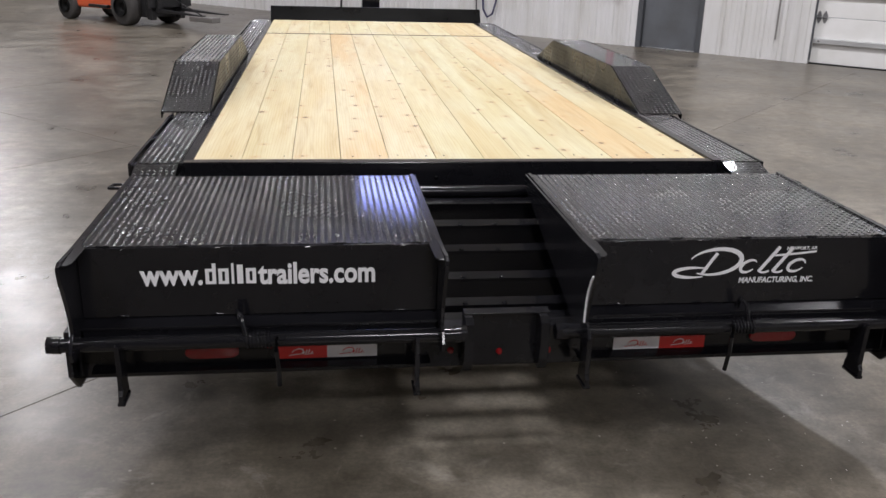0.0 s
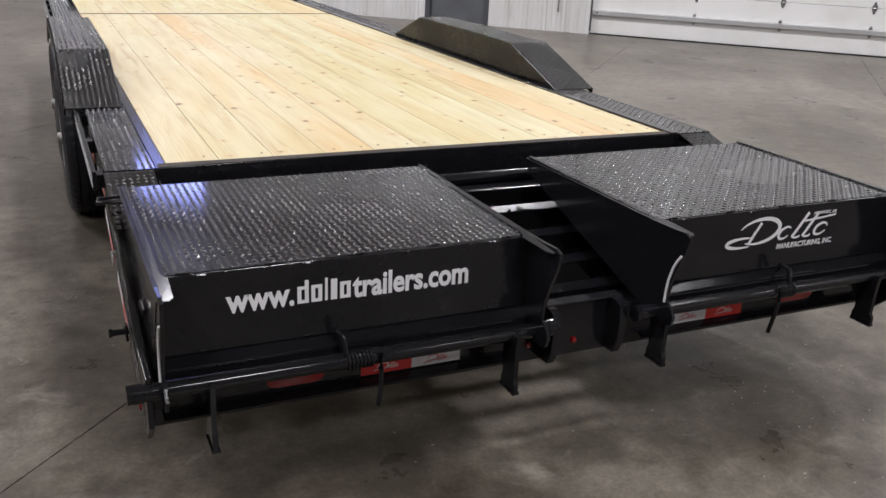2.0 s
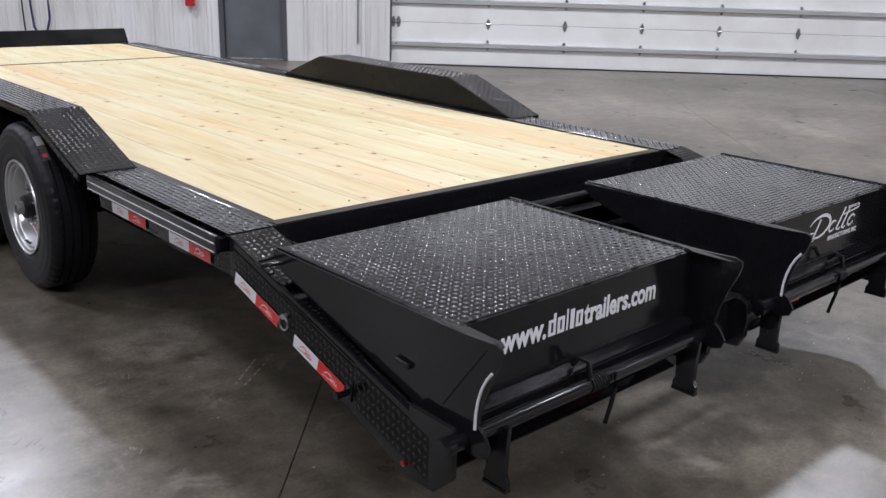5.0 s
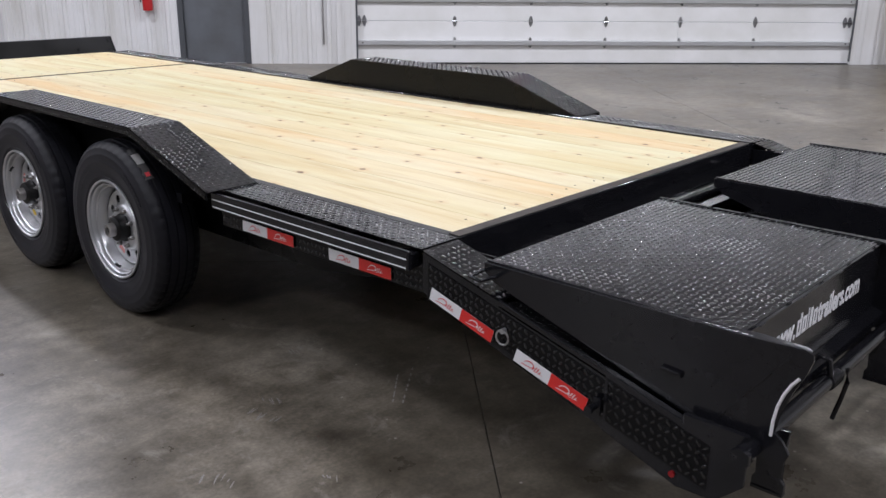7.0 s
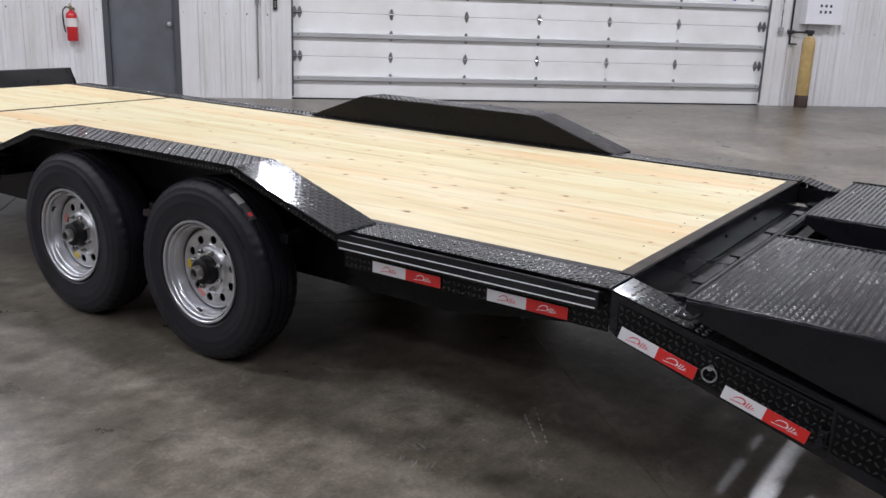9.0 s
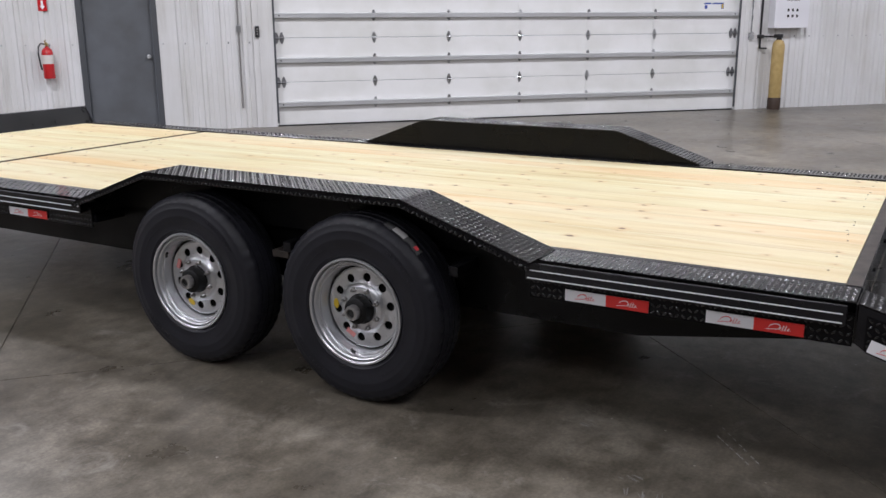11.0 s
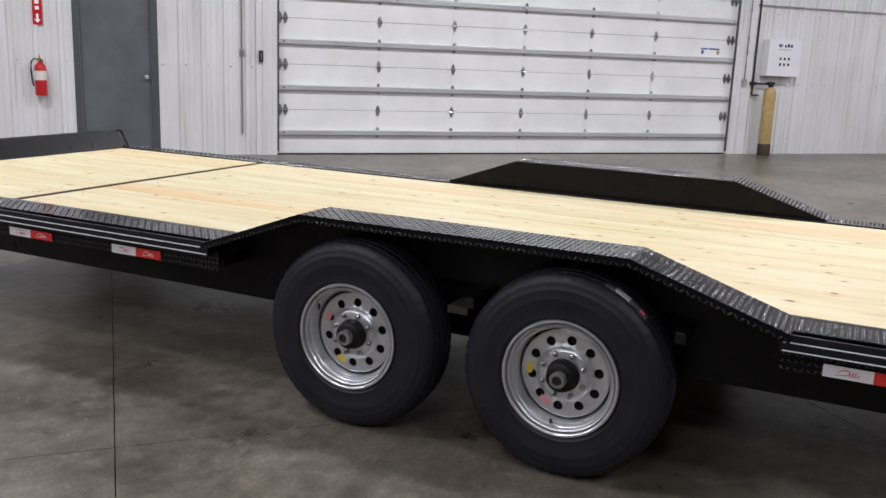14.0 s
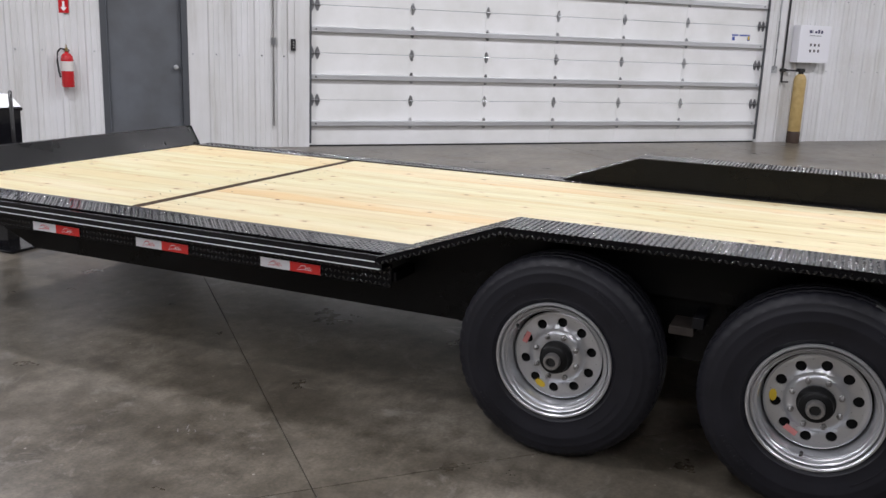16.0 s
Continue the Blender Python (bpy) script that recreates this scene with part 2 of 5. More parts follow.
set_in(M_RIM, "Roughness", ramp(M_RIM, noise_tex(M_RIM, coords(M_RIM), 9.0, 4.0), [(0.3, 0.29), (0.7, 0.38)]))
M_HUB = material("dark_grease_hub", (0.006, 0.006, 0.006), 0.45, 0.0, 0.0, 0.25)
M_CAP = material("dull_steel_cap", (0.34, 0.33, 0.32), 0.38, 0.8)
M_HOLE = material("black_brake_drum", (0.006, 0.006, 0.006), 0.8)
M_RUBBER = material("black_tyre_rubber", (0.022, 0.022, 0.023), 0.48, 0.0, 0.0, 0.33)
_v = coords(M_RUBBER)
set_in(M_RUBBER, "Base Color", ramp(M_RUBBER, noise_tex(M_RUBBER, _v, 6.0, 6.0), [(0.3, (0.0070, 0.0070, 0.0098)), (0.75, (0.0145, 0.0145, 0.0200))]))
bump(M_RUBBER, noise_tex(M_RUBBER, _v, 120.0, 2.0), 0.08, 0.002)
M_BROWN_STEEL = material("mottled_brown_steel", (0.075, 0.066, 0.06), 0.6, 0.0, 0.0, 0.15)
set_in(M_BROWN_STEEL, "Base Color", ramp(M_BROWN_STEEL, noise_tex(M_BROWN_STEEL, coords(M_BROWN_STEEL), 14.0, 5.0), [(0.3, (0.032, 0.027, 0.024)), (0.7, (0.075, 0.063, 0.054))]))
M_WHITE = material("white_vinyl", (0.90, 0.90, 0.92), 0.4)
M_RED = material("red_reflective_tape", (0.72, 0.03, 0.025), 0.32)
M_SILVER = material("silver_reflective_tape", (0.84, 0.83, 0.85), 0.32)
M_REDINK = material("red_print", (0.7, 0.06, 0.07), 0.4)
M_LENS = material("red_lamp_lens", (0.28, 0.006, 0.009), 0.15, 0.0, 0.3)
M_DOOR = material("grey_door_paint", (0.115, 0.125, 0.14), 0.4)
_v = coords(M_DOOR)
set_in(M_DOOR, "Base Color", ramp(M_DOOR, noise_tex(M_DOOR, _v, 2.2, 6.0), [(0.3, (0.095, 0.10, 0.105)), (0.65, (0.13, 0.14, 0.155))]))
M_DFRAME = material("dark_grey_frame", (0.075, 0.08, 0.088), 0.4)
M_EXT = material("red_enamel", (0.55, 0.02, 0.025), 0.22, 0.0, 0.4)
M_FILM = material("torn_label_film", (0.09, 0.09, 0.09), 0.16)
M_PAPER = material("grey_torn_paper", (0.42, 0.41, 0.40), 0.5)
M_LABEL = material("pale_label", (0.72, 0.68, 0.64), 0.5)
M_DARK = material("black_plastic", (0.015, 0.015, 0.016), 0.4)
M_BRASS = material("brass", (0.5, 0.38, 0.16), 0.35, 0.9)
M_TAN = material("tan_tank", (0.50, 0.35, 0.13), 0.45)
set_in(M_TAN, "Base Color", ramp(M_TAN, noise_tex(M_TAN, coords(M_TAN), 9.0, 5.0), [(0.3, (0.40, 0.28, 0.10)), (0.7, (0.55, 0.40, 0.17))]))
M_BROWN = material("dark_brown_base", (0.05, 0.03, 0.02), 0.6)
M_BATTEN = material("rusty_brown_strip", (0.10, 0.06, 0.035), 0.8, 0.0, 0.0, 0.08)
set_in(M_BATTEN, "Base Color", ramp(M_BATTEN, noise_tex(M_BATTEN, coords(M_BATTEN, (3, 30, 3)), 3.0, 5.0), [(0.3, (0.038, 0.026, 0.017)), (0.7, (0.085, 0.060, 0.040))]))
M_POSTER = material("white_board", (0.80, 0.80, 0.83), 0.4)
M_ORANGE = material("orange_paint", (0.62, 0.11, 0.04), 0.35, 0.0, 0.3)
M_BLUE = material("blue_print", (0.05, 0.09, 0.35), 0.4)
M_NAVY = material("dark_blue_cable", (0.03, 0.03, 0.09), 0.5)
M_YELLOW = material("yellow_sticker", (0.65, 0.45, 0.03), 0.45)
M_PINK = material("red_white_sticker", (0.65, 0.25, 0.24), 0.45)
M_OLD_RUBBER = material("dusty_old_rubber", (0.045, 0.042, 0.040), 0.8)
M_SCUFF = material("pale_scuff", (0.24, 0.23, 0.215), 0.6)
M_DRIP = material("dried_paint", (0.30, 0.29, 0.28), 0.6)
M_CEIL = material("unseen_pale_ceiling", (0.56, 0.56, 0.575), 0.7)


# ---- mesh helpers ----
def world_of(ob):
    m = ob.matrix_parent_inverse @ ob.matrix_basis
    return world_of(ob.parent) @ m if ob.parent else ob.matrix_basis.copy()


def finish(bm, name, mat, smooth=None):
    bmesh.ops.recalc_face_normals(bm, faces=bm.faces)
    me = bpy.data.meshes.new(name)
    bm.to_mesh(me)
    bm.free()
    for mm in (mat if isinstance(mat, (list, tuple)) else [mat]):
        me.materials.append(mm)
    if smooth is not None:
        me.shade_smooth()
        me.set_sharp_from_angle(angle=radians(smooth))
    return me


def part(name, bm, mat, parent, label="", smooth=None, kind="", at=None):
    me = bm if isinstance(bm, bpy.types.Mesh) else finish(bm, name, mat, smooth)
    ob = new(name, me)
    if at is not None:
        ob.matrix_basis = at
    if parent is not None:
        ob.parent = parent
        if at is None:
            ob.matrix_parent_inverse = world_of(parent).inverted()
    return tagged(ob, label=label, kind=kind)


def thing(name, place, label, category, group="", kind=""):
    ob = new(name)
    ob.empty_display_size = 0.1
    ob.matrix_basis = place if isinstance(place, Matrix) else Matrix.Translation(place)
    return tagged(ob, label, category, group, kind)


def B():
    return bmesh.new()


def box(bm, x0, x1, y0, y1, z0, z1, bevel=0.0, m=None):
    r = bmesh.ops.create_cube(bm, size=1.0)
    vs = r["verts"]
    t = Matrix.Translation(((x0 + x1) / 2, (y0 + y1) / 2, (z0 + z1) / 2)) @ Matrix.Diagonal((abs(x1 - x0), abs(y1 - y0), abs(z1 - z0), 1))
    bmesh.ops.transform(bm, matrix=(m @ t) if m is not None else t, verts=vs)
    if bevel:
        es = list({e for v in vs for e in v.link_edges})
        bmesh.ops.bevel(bm, geom=es, offset=bevel, segments=2, profile=0.5, affect="EDGES", clamp_overlap=True)
    return bm


def prism(bm, pts, axis, a, b, bevel=0.0):
    """A polygon of (p, q) pulled from a to b along an axis: x takes (y, z), y takes (x, z), z takes (x, y)."""
    def put(p, q, w):
        return {"x": (w, p, q), "y": (p, w, q), "z": (p, q, w)}[axis]
    lo = [bm.verts.new(put(p, q, a)) for p, q in pts]
    hi = [bm.verts.new(put(p, q, b)) for p, q in pts]
    n = len(pts)
    f1, f2 = bm.faces.new(lo), bm.faces.new(hi[::-1])
    for i in range(n):
        bm.faces.new((lo[i], hi[i], hi[(i + 1) % n], lo[(i + 1) % n]))
    if bevel:
        es = list(set(f1.edges) | set(f2.edges))
        bmesh.ops.bevel(bm, geom=es, offset=bevel, segments=2, profile=0.5, affect="EDGES", clamp_overlap=True)
    return bm


def rod(bm, a, b, r, seg=16, r2=None, caps=True):
    a, b = Vector(a), Vector(b)
    d = b - a
    m = Matrix.Translation((a + b) / 2) @ d.to_track_quat("Z", "Y").to_matrix().to_4x4()
    bmesh.ops.create_cone(bm, cap_ends=caps, segments=seg, radius1=r, radius2=r if r2 is None else r2, depth=d.length, matrix=m)
    return bm


def tube_path(bm, pts, r, seg=8):
    pts = [Vector(p) for p in pts]
    rings = []
    for i, p in enumerate(pts):
        d = (pts[min(i + 1, len(pts) - 1)] - pts[max(i - 1, 0)]).normalized()
        q = d.to_track_quat("Z", "Y")
        rings.append([bm.verts.new(p + q @ Vector((r * math.cos(2 * math.pi * k / seg), r * math.sin(2 * math.pi * k / seg), 0))) for k in range(seg)])
    for r0, r1 in zip(rings, rings[1:]):
        for k in range(seg):
            bm.faces.new((r0[k], r0[(k + 1) % seg], r1[(k + 1) % seg], r1[k]))
    bm.faces.new(rings[0][::-1])
    bm.faces.new(rings[-1])
    return bm


def lathe(bm, prof, seg=48, m=Matrix(), close=False):
    """Turns (radius, height) pairs about the local z axis."""
    rings = []
    for r, z in prof:
        if r < 1e-5:
            rings.append([bm.verts.new(m @ Vector((0, 0, z)))])
        else:
            rings.append([bm.verts.new(m @ Vector((r * math.cos(2 * math.pi * k / seg), r * math.sin(2 * math.pi * k / seg), z))) for k in range(seg)])
    pairs = list(zip(rings, rings[1:])) + ([(rings[-1], rings[0])] if close else [])
    for a, b in pairs:
        for k in range(seg):
            va, vb = [a[k % len(a)], a[(k + 1) % len(a)]], [b[k % len(b)], b[(k + 1) % len(b)]]
            f = list(dict.fromkeys((va[0], va[1], vb[1], vb[0])))
            if len(f) > 2:
                bm.faces.new(f)
    return bm


def lettering(text, size, m, mat, parent, name="lettering", bold=0.0, width=None, shear=0.0, label=""):
    """Built-in font lettering as a mesh, in the plane of m, from its left foot."""
    c = bpy.data.curves.new("text", "FONT")
    c.body, c.size, c.extrude, c.offset, c.shear = text, size, 0.0006, bold, shear
    c.resolution_u = 3
    tmp = bpy.data.objects.new("text", c)
    scene.collection.objects.link(tmp)
    dg = bpy.context.evaluated_depsgraph_get()
    me = bpy.data.meshes.new_from_object(tmp.evaluated_get(dg))
    bpy.data.objects.remove(tmp)
    bpy.data.curves.remove(c)
    xs = [v.co.x for v in me.vertices]
    k = width / (max(xs) - min(xs)) if width else 1.0
    me.transform(m @ Matrix.Diagonal((k, 1, 1, 1)) @ Matrix.Translation((-min(xs), 0, 0)))
    me.materials.clear()
    me.materials.append(mat)
    return part(name, me, None, parent, label)


def ribbon(bm, pts, widths, m, z=0.0):
    """A flat stroke of changing width along 2D points, in the plane of m."""
    pts = [Vector((*p, 0)) for p in pts]
    left, right = [], []
    for i, p in enumerate(pts):
        d = (pts[min(i + 1, len(pts) - 1)] - pts[max(i - 1, 0)]).normalized()
        s = Vector((-d.y, d.x, 0)) * (widths[i] if isinstance(widths, list) else widths) / 2
        left.append(bm.verts.new(m @ (p + s + Vector((0, 0, z)))))
        right.append(bm.verts.new(m @ (p - s + Vector((0, 0, z)))))
    for i in range(len(pts) - 1):
        bm.faces.new((left[i], left[i + 1], right[i + 1], right[i]))
    return bm


def arc(cx, cy, rx, ry, a0, a1, n=14, slant=0.0):
    out = []
    for i in range(n + 1):
        a = radians(a0 + (a1 - a0) * i / n)
        y = ry * math.sin(a)
        out.append((cx + rx * math.cos(a) + slant * y, cy + y))
    return out


def tread_mesh(name, o, ux, uy, w, h, mat, thick=0.005, pitch=0.0212, lug=0.0096, height=0.0024, margin=0.012, keep=None):
    """A steel plate from corner o along ux, uy with raised rounded lugs set crosswise in turn."""
    o, ux, uy = Vector(o), Vector(ux).normalized(), Vector(uy).normalized()
    up = ux.cross(uy)
    height *= 0.6 if mat is M_TREAD_SHADED else 1.0
    verts, faces = [], []
    for k in (0.0, -thick):
        for a, b in ((0, 0), (w, 0), (w, h), (0, h)):
            verts.append(o + ux * a + uy * b + up * k)
    faces += [(0, 1, 2, 3), (7, 6, 5, 4), (0, 4, 5, 1), (1, 5, 6, 2), (2, 6, 7, 3), (3, 7, 4, 0)]
    nx, ny = int((w - 2 * margin) / pitch) + 1, int((h - 2 * margin) / pitch) + 1
    sx, sy = (w - 2 * margin) / max(nx - 1, 1), (h - 2 * margin) / max(ny - 1, 1)
    s = math.sqrt(0.5)
    ring = [(math.cos(2 * math.pi * k / 8), math.sin(2 * math.pi * k / 8)) for k in range(8)]
    shape = [(lug * c * q, lug * 0.46 * sn * (1 - 0.25 * c * c) * q, z) for q, z in ((1.0, 0.0), (0.66, height * 0.82)) for c, sn in ring] + [(0, 0, height)]
    lug_faces = [(k, (k + 1) % 8, 8 + (k + 1) % 8, 8 + k) for k in range(8)] + [(8 + k, 8 + (k + 1) % 8, 16) for k in range(8)]
    for i in range(nx):
        for j in range(ny):
            c = o + ux * (margin + i * sx) + uy * (margin + j * sy)
            if keep and not keep(c):
                continue
            d = (ux + uy) * s if (i + j) % 2 else (ux - uy) * s
            e = up.cross(d)
            k = len(verts)
            verts += [c + d * p + e * q + up * z for p, q, z in shape]
            faces += [tuple(k + v for v in f) for f in lug_faces]
    me = bpy.data.meshes.new(name)
    me.from_pydata([tuple(v) for v in verts], [], faces)
    me.materials.append(mat)
    me.materials.append({M_TREAD: M_LUG, M_TREAD_SHADED: M_LUG_SHADED}.get(mat, mat))
    me.polygons.foreach_set("use_smooth", [i >= 6 for i in range(len(faces))])
    me.polygons.foreach_set("material_index", [int(i >= 6) for i in range(len(faces))])
    return me


def weld(bm, a, b, r=0.004, gaps=(), rng=random.Random(11)):
    """A rippled weld bead from a to b."""
    a, b = Vector(a), Vector(b)
    n = max(3, int((b - a).length / 0.007))
    d = (b - a).normalized()
    q = d.to_track_quat("Z", "Y")
    rings = []
    for i in range(n + 1):
        rr = r * (0.25 if i in (0, n) else rng.uniform(0.65, 1.25))
        p = a + (b - a) * i / n + q @ Vector((rng.uniform(-1, 1), rng.uniform(-1, 1), 0)) * r * 0.25
        rings.append([bm.verts.new(p + q @ Vector((rr * math.cos(math.pi * k / 3), rr * math.sin(math.pi * k / 3), 0))) for k in range(6)])
    for r0, r1 in zip(rings, rings[1:]):
        for k in range(6):
            bm.faces.new((r0[k], r0[(k + 1) % 6], r1[(k + 1) % 6], r1[k]))
    return bm


# ---- the hall ----
def room_structure(name, bm, mat, label, category="wall", smooth=None):
    ob = new(name, finish(bm, name, mat, smooth))
    ob.matrix_basis = ROOM
    return tagged(ob, label, category, kind="structure")


GD_W, GD_H = 7.97, 4.28
DOOR_X0, DOOR_X1, DOOR_H = -2.71, -1.63, 2.34

b = B()
box(b, ROOM_X0 - 0.3, ROOM_X1 + 0.3, ROOM_Y0 - 0.3, 0.4, -0.20, -0.014)
floor = room_structure("floor", b, M_JOINT, "dark joints beneath polished grey concrete slabs", "floor")

b = B()
for x0, x1, z0, z1 in ((ROOM_X0, DOOR_X0, 0, ROOM_H), (DOOR_X0, DOOR_X1, DOOR_H, ROOM_H), (DOOR_X1, -0.07, 0, ROOM_H), (-0.07, GD_W + 0.07, GD_H, ROOM_H), (GD_W + 0.07, ROOM_X1, 0, ROOM_H)):
    box(b, x0, x1, 0.0, 0.2, z0, z1)
wall_a = room_structure("wall_north", b, M_SIDING, "white ribbed metal siding wall, streaked and scuffed")


def ribs(bm, spans, y, out, axis="x"):
    """Trapezoid ribs of sheet siding, each proud of the wall."""
    for x0, x1, z0, z1 in spans:
        k = math.ceil((x0 + 30) / 0.305)
        while -30 + k * 0.305 < x1 - 0.05:
            c = -30 + k * 0.305
            if c > x0 + 0.05:
                for w, d, off in ((0.042, 0.026, 0.0), (0.012, 0.007, 0.11), (0.012, 0.007, 0.19)):
                    if c + off + w > x1:
                        continue
                    pts = [(c + off - w, y), (c + off - w * 0.55, y + out * d), (c + off + w * 0.55, y + out * d), (c + off + w, y)]
                    if axis == "y":
                        pts = [(q, p) for p, q in pts]
                    prism(bm, pts, "z", z0, z1)
            k += 1
    return bm


b = ribs(B(), [(ROOM_X0, DOOR_X0 - 0.02, 0.0, 4.2), (DOOR_X0, DOOR_X1, DOOR_H + 0.12, 4.2), (DOOR_X1 + 0.02, -0.30, 0.0, 4.2), (GD_W + 0.36, ROOM_X1, 0.0, 4.2)], -0.0005, -1)
r = part("siding_ribs", b, M_SIDING, wall_a, kind="stuff", at=Matrix())
# screws in a row along the siding
b = B()
for z in (1.25, 2.45):
    for i in range(int((ROOM_X1 - ROOM_X0) / 0.305)):
        x = ROOM_X0 + 0.15 + i * 0.305
        if x < DOOR_X0 - 0.05 or DOOR_X1 + 0.05 < x < -0.3 or x > GD_W + 0.4:
            rod(b, (x, 0.0, z), (x, -0.008, z), 0.011, 8)
part("siding_screws", b, M_GALV, wall_a, "small grey siding screws", kind="stuff", at=Matrix())

for name, x0, x1, y0, y1 in (("wall_east", ROOM_X1, ROOM_X1 + 0.2, ROOM_Y0, 0.0), ("wall_west", ROOM_X0 - 0.2, ROOM_X0, ROOM_Y0, 0.0), ("wall_south", ROOM_X0 - 0.2, ROOM_X1 + 0.2, ROOM_Y0 - 0.2, ROOM_Y0)):
    b = box(B(), x0, x1, y0, y1, 0, ROOM_H)
    room_structure(name, b, M_SIDING if name == "wall_east" else M_UNSEEN_WALL, "plain white metal siding wall of the hall" if name == "wall_east" else "unseen grey wall, toned dark to keep reflections low")
# ceiling is out of view; its tone steers fill light and reflections
b = box(B(), ROOM_X0, ROOM_X1, ROOM_Y0, 0.0, ROOM_H, ROOM_H + 0.15)
room_structure("ceiling", b, M_CEIL, "unseen ceiling of the hall, pale tone set for reflections", "ceiling")
# lamp housings above the lamps
for lx, ly in LAMPS:
    w, d = (0.8, 0.5) if ly < -12 else (0.63, 0.3)
    b = box(B(), lx - w, lx + w, ly - d, ly + d, 5.46, 5.56, 0.01)
    for dx in (-0.5, 0.5):
        rod(b, (lx + dx, ly, 5.55), (lx + dx, ly, ROOM_H), 0.006, 6)
    ob = new("ceiling_light", finish(b, "ceiling_light", M_GALV))
    ob.matrix_basis = ROOM
    tagged(ob, "grey metal high bay light housing hung from ceiling", "light", "lights under the ceiling")

# lap of the upper siding sheets beyond the garage door; its shadow is the grey tone
b = box(B(), GD_W + 0.37, ROOM_X1, -0.034, -0.001, 2.575, 2.60, 0.003)
room_structure("trim_lap", b, M_CAP, "lap between siding sheets, shadow line put into its grey", "trim")

# personnel door
door = thing("door_1", ROOM, "grey steel personnel door, closed, in a dark grey frame", "door", kind="structure")
b = box(B(), DOOR_X0 + 0.085, DOOR_X1 - 0.085, 0.055, 0.10, 0.012, DOOR_H - 0.07, 0.002)
part("door_leaf", b, M_DOOR, door, at=Matrix())
b = B()
box(b, DOOR_X0, DOOR_X0 + 0.08, -0.012, 0.13, 0, DOOR_H, 0.004)
box(b, DOOR_X1 - 0.08, DOOR_X1, -0.012, 0.13, 0, DOOR_H, 0.004)
box(b, DOOR_X0 + 0.08, DOOR_X1 - 0.08, -0.012, 0.13, DOOR_H - 0.065, DOOR_H, 0.004)
part("door_frame", b, M_DFRAME, door, "dark grey steel frame", at=Matrix())
b = lathe(B(), [(0.032, 0), (0.032, 0.008), (0.014, 0.012), (0.014, 0.03), (0.028, 0.04), (0.030, 0.055), (0.02, 0.07), (0, 0.072)], 20, pose(-1.785, 0.055, 1.07, 90, 0, 0))
part("door_knob", b, M_STRUT, door, "satin steel knob", 40, at=Matrix())
b = box(B(), DOOR_X0 + 0.08, DOOR_X1 - 0.08, 0.03, 0.13, 0.0, 0.011, 0.003)
part("threshold", b, M_GALV, door, "bare metal threshold", at=Matrix())

b = box(B(), DOOR_X0 + 0.34, DOOR_X0 + 0.58, -0.005, 0.054, DOOR_H - 0.16, DOOR_H - 0.10, 0.006)
tube_path(b, [(DOOR_X0 + 0.46, 0.0, DOOR_H - 0.10), (DOOR_X0 + 0.30, -0.14, DOOR_H - 0.07), (DOOR_X0 + 0.16, -0.02, DOOR_H - 0.04)], 0.010, 6)
part("door_closer", b, M_DARK, door, "dark door closer with arm", at=Matrix())

# overhead garage door
gd = thing("door_2", ROOM, "white sectional overhead garage door, closed, with galvanised struts", "garage door", kind="structure")
SEC = 0.655
HINGE_X = (1.54, 2.74, 3.94, 5.14, 6.36)
for i in range(7):
    z0, z1 = i * SEC, min((i + 1) * SEC, GD_H)
    if z1 - z0 < 0.1:
        break
    b = box(B(), 0.0, GD_W, 0.05, 0.10, z0 + 0.004 + (0.012 if i == 0 else 0), z1 - 0.002, 0.005)
    for k, x in enumerate(HINGE_X):
        box(b, x - 0.035, x + 0.035, 0.0465, 0.052, z0 + 0.02, z1 - 0.01)
    part("door_panel", b, M_PANEL, gd, at=Matrix())
    zs = z0 + 0.325
    b = B()
    prism(b, [(0.05, zs - 0.042), (-0.012, zs - 0.030), (-0.012, zs + 0.030), (0.05, zs + 0.042), (0.046, zs + 0.036), (-0.006, zs + 0.024), (-0.006, zs - 0.024), (0.046, zs - 0.036)], "x", 0.03, GD_W - 0.03)
    part("strut", b, M_STRUT, gd, "galvanised hat strut", at=Matrix())
    b = B()
    for x in (0.10, GD_W - 0.10):
        rod(b, (x, -0.0125, zs), (x, -0.0135, zs), 0.012, 10)
    part("strut_hole", b, M_DARK, gd, at=Matrix())
    for x in HINGE_X:
        b = B()
        prism(b, [(x - 0.03, zs + 0.035), (x + 0.03, zs + 0.035), (x + 0.012, zs + 0.085), (x - 0.012, zs + 0.085)], "y", 0.03, 0.048)
        prism(b, [(x - 0.03, zs - 0.035), (x + 0.03, zs - 0.035), (x + 0.012, zs - 0.075), (x - 0.012, zs - 0.075)], "y", 0.03, 0.048)
        part("strut_clip", b, M_GALV, gd, at=Matrix())
    if i < 6:
        for x in (0.05, 0.13, *HINGE_X, GD_W - 0.13, GD_W - 0.05):
            b = B()
            prism(b, [(x - 0.034, z1), (x - 0.034, z1 + 0.02), (x - 0.014, z1 + 0.075), (x, z1 + 0.088), (x + 0.014, z1 + 0.075), (x + 0.034, z1 + 0.02), (x + 0.034, z1)], "y", 0.038, 0.0465)
            prism(b, [(x - 0.034, z1), (x + 0.034, z1), (x + 0.030, z1 - 0.03), (x + 0.010, z1 - 0.08), (x - 0.010, z1 - 0.08), (x - 0.030, z1 - 0.03)], "y", 0.038, 0.0465)
            rod(b, (x - 0.036, 0.030, z1), (x + 0.036, 0.030, z1), 0.012, 8)
            part("hinge", b, M_GREY if x < 0.2 or x > GD_W - 0.2 else M_GALV, gd, at=Matrix())
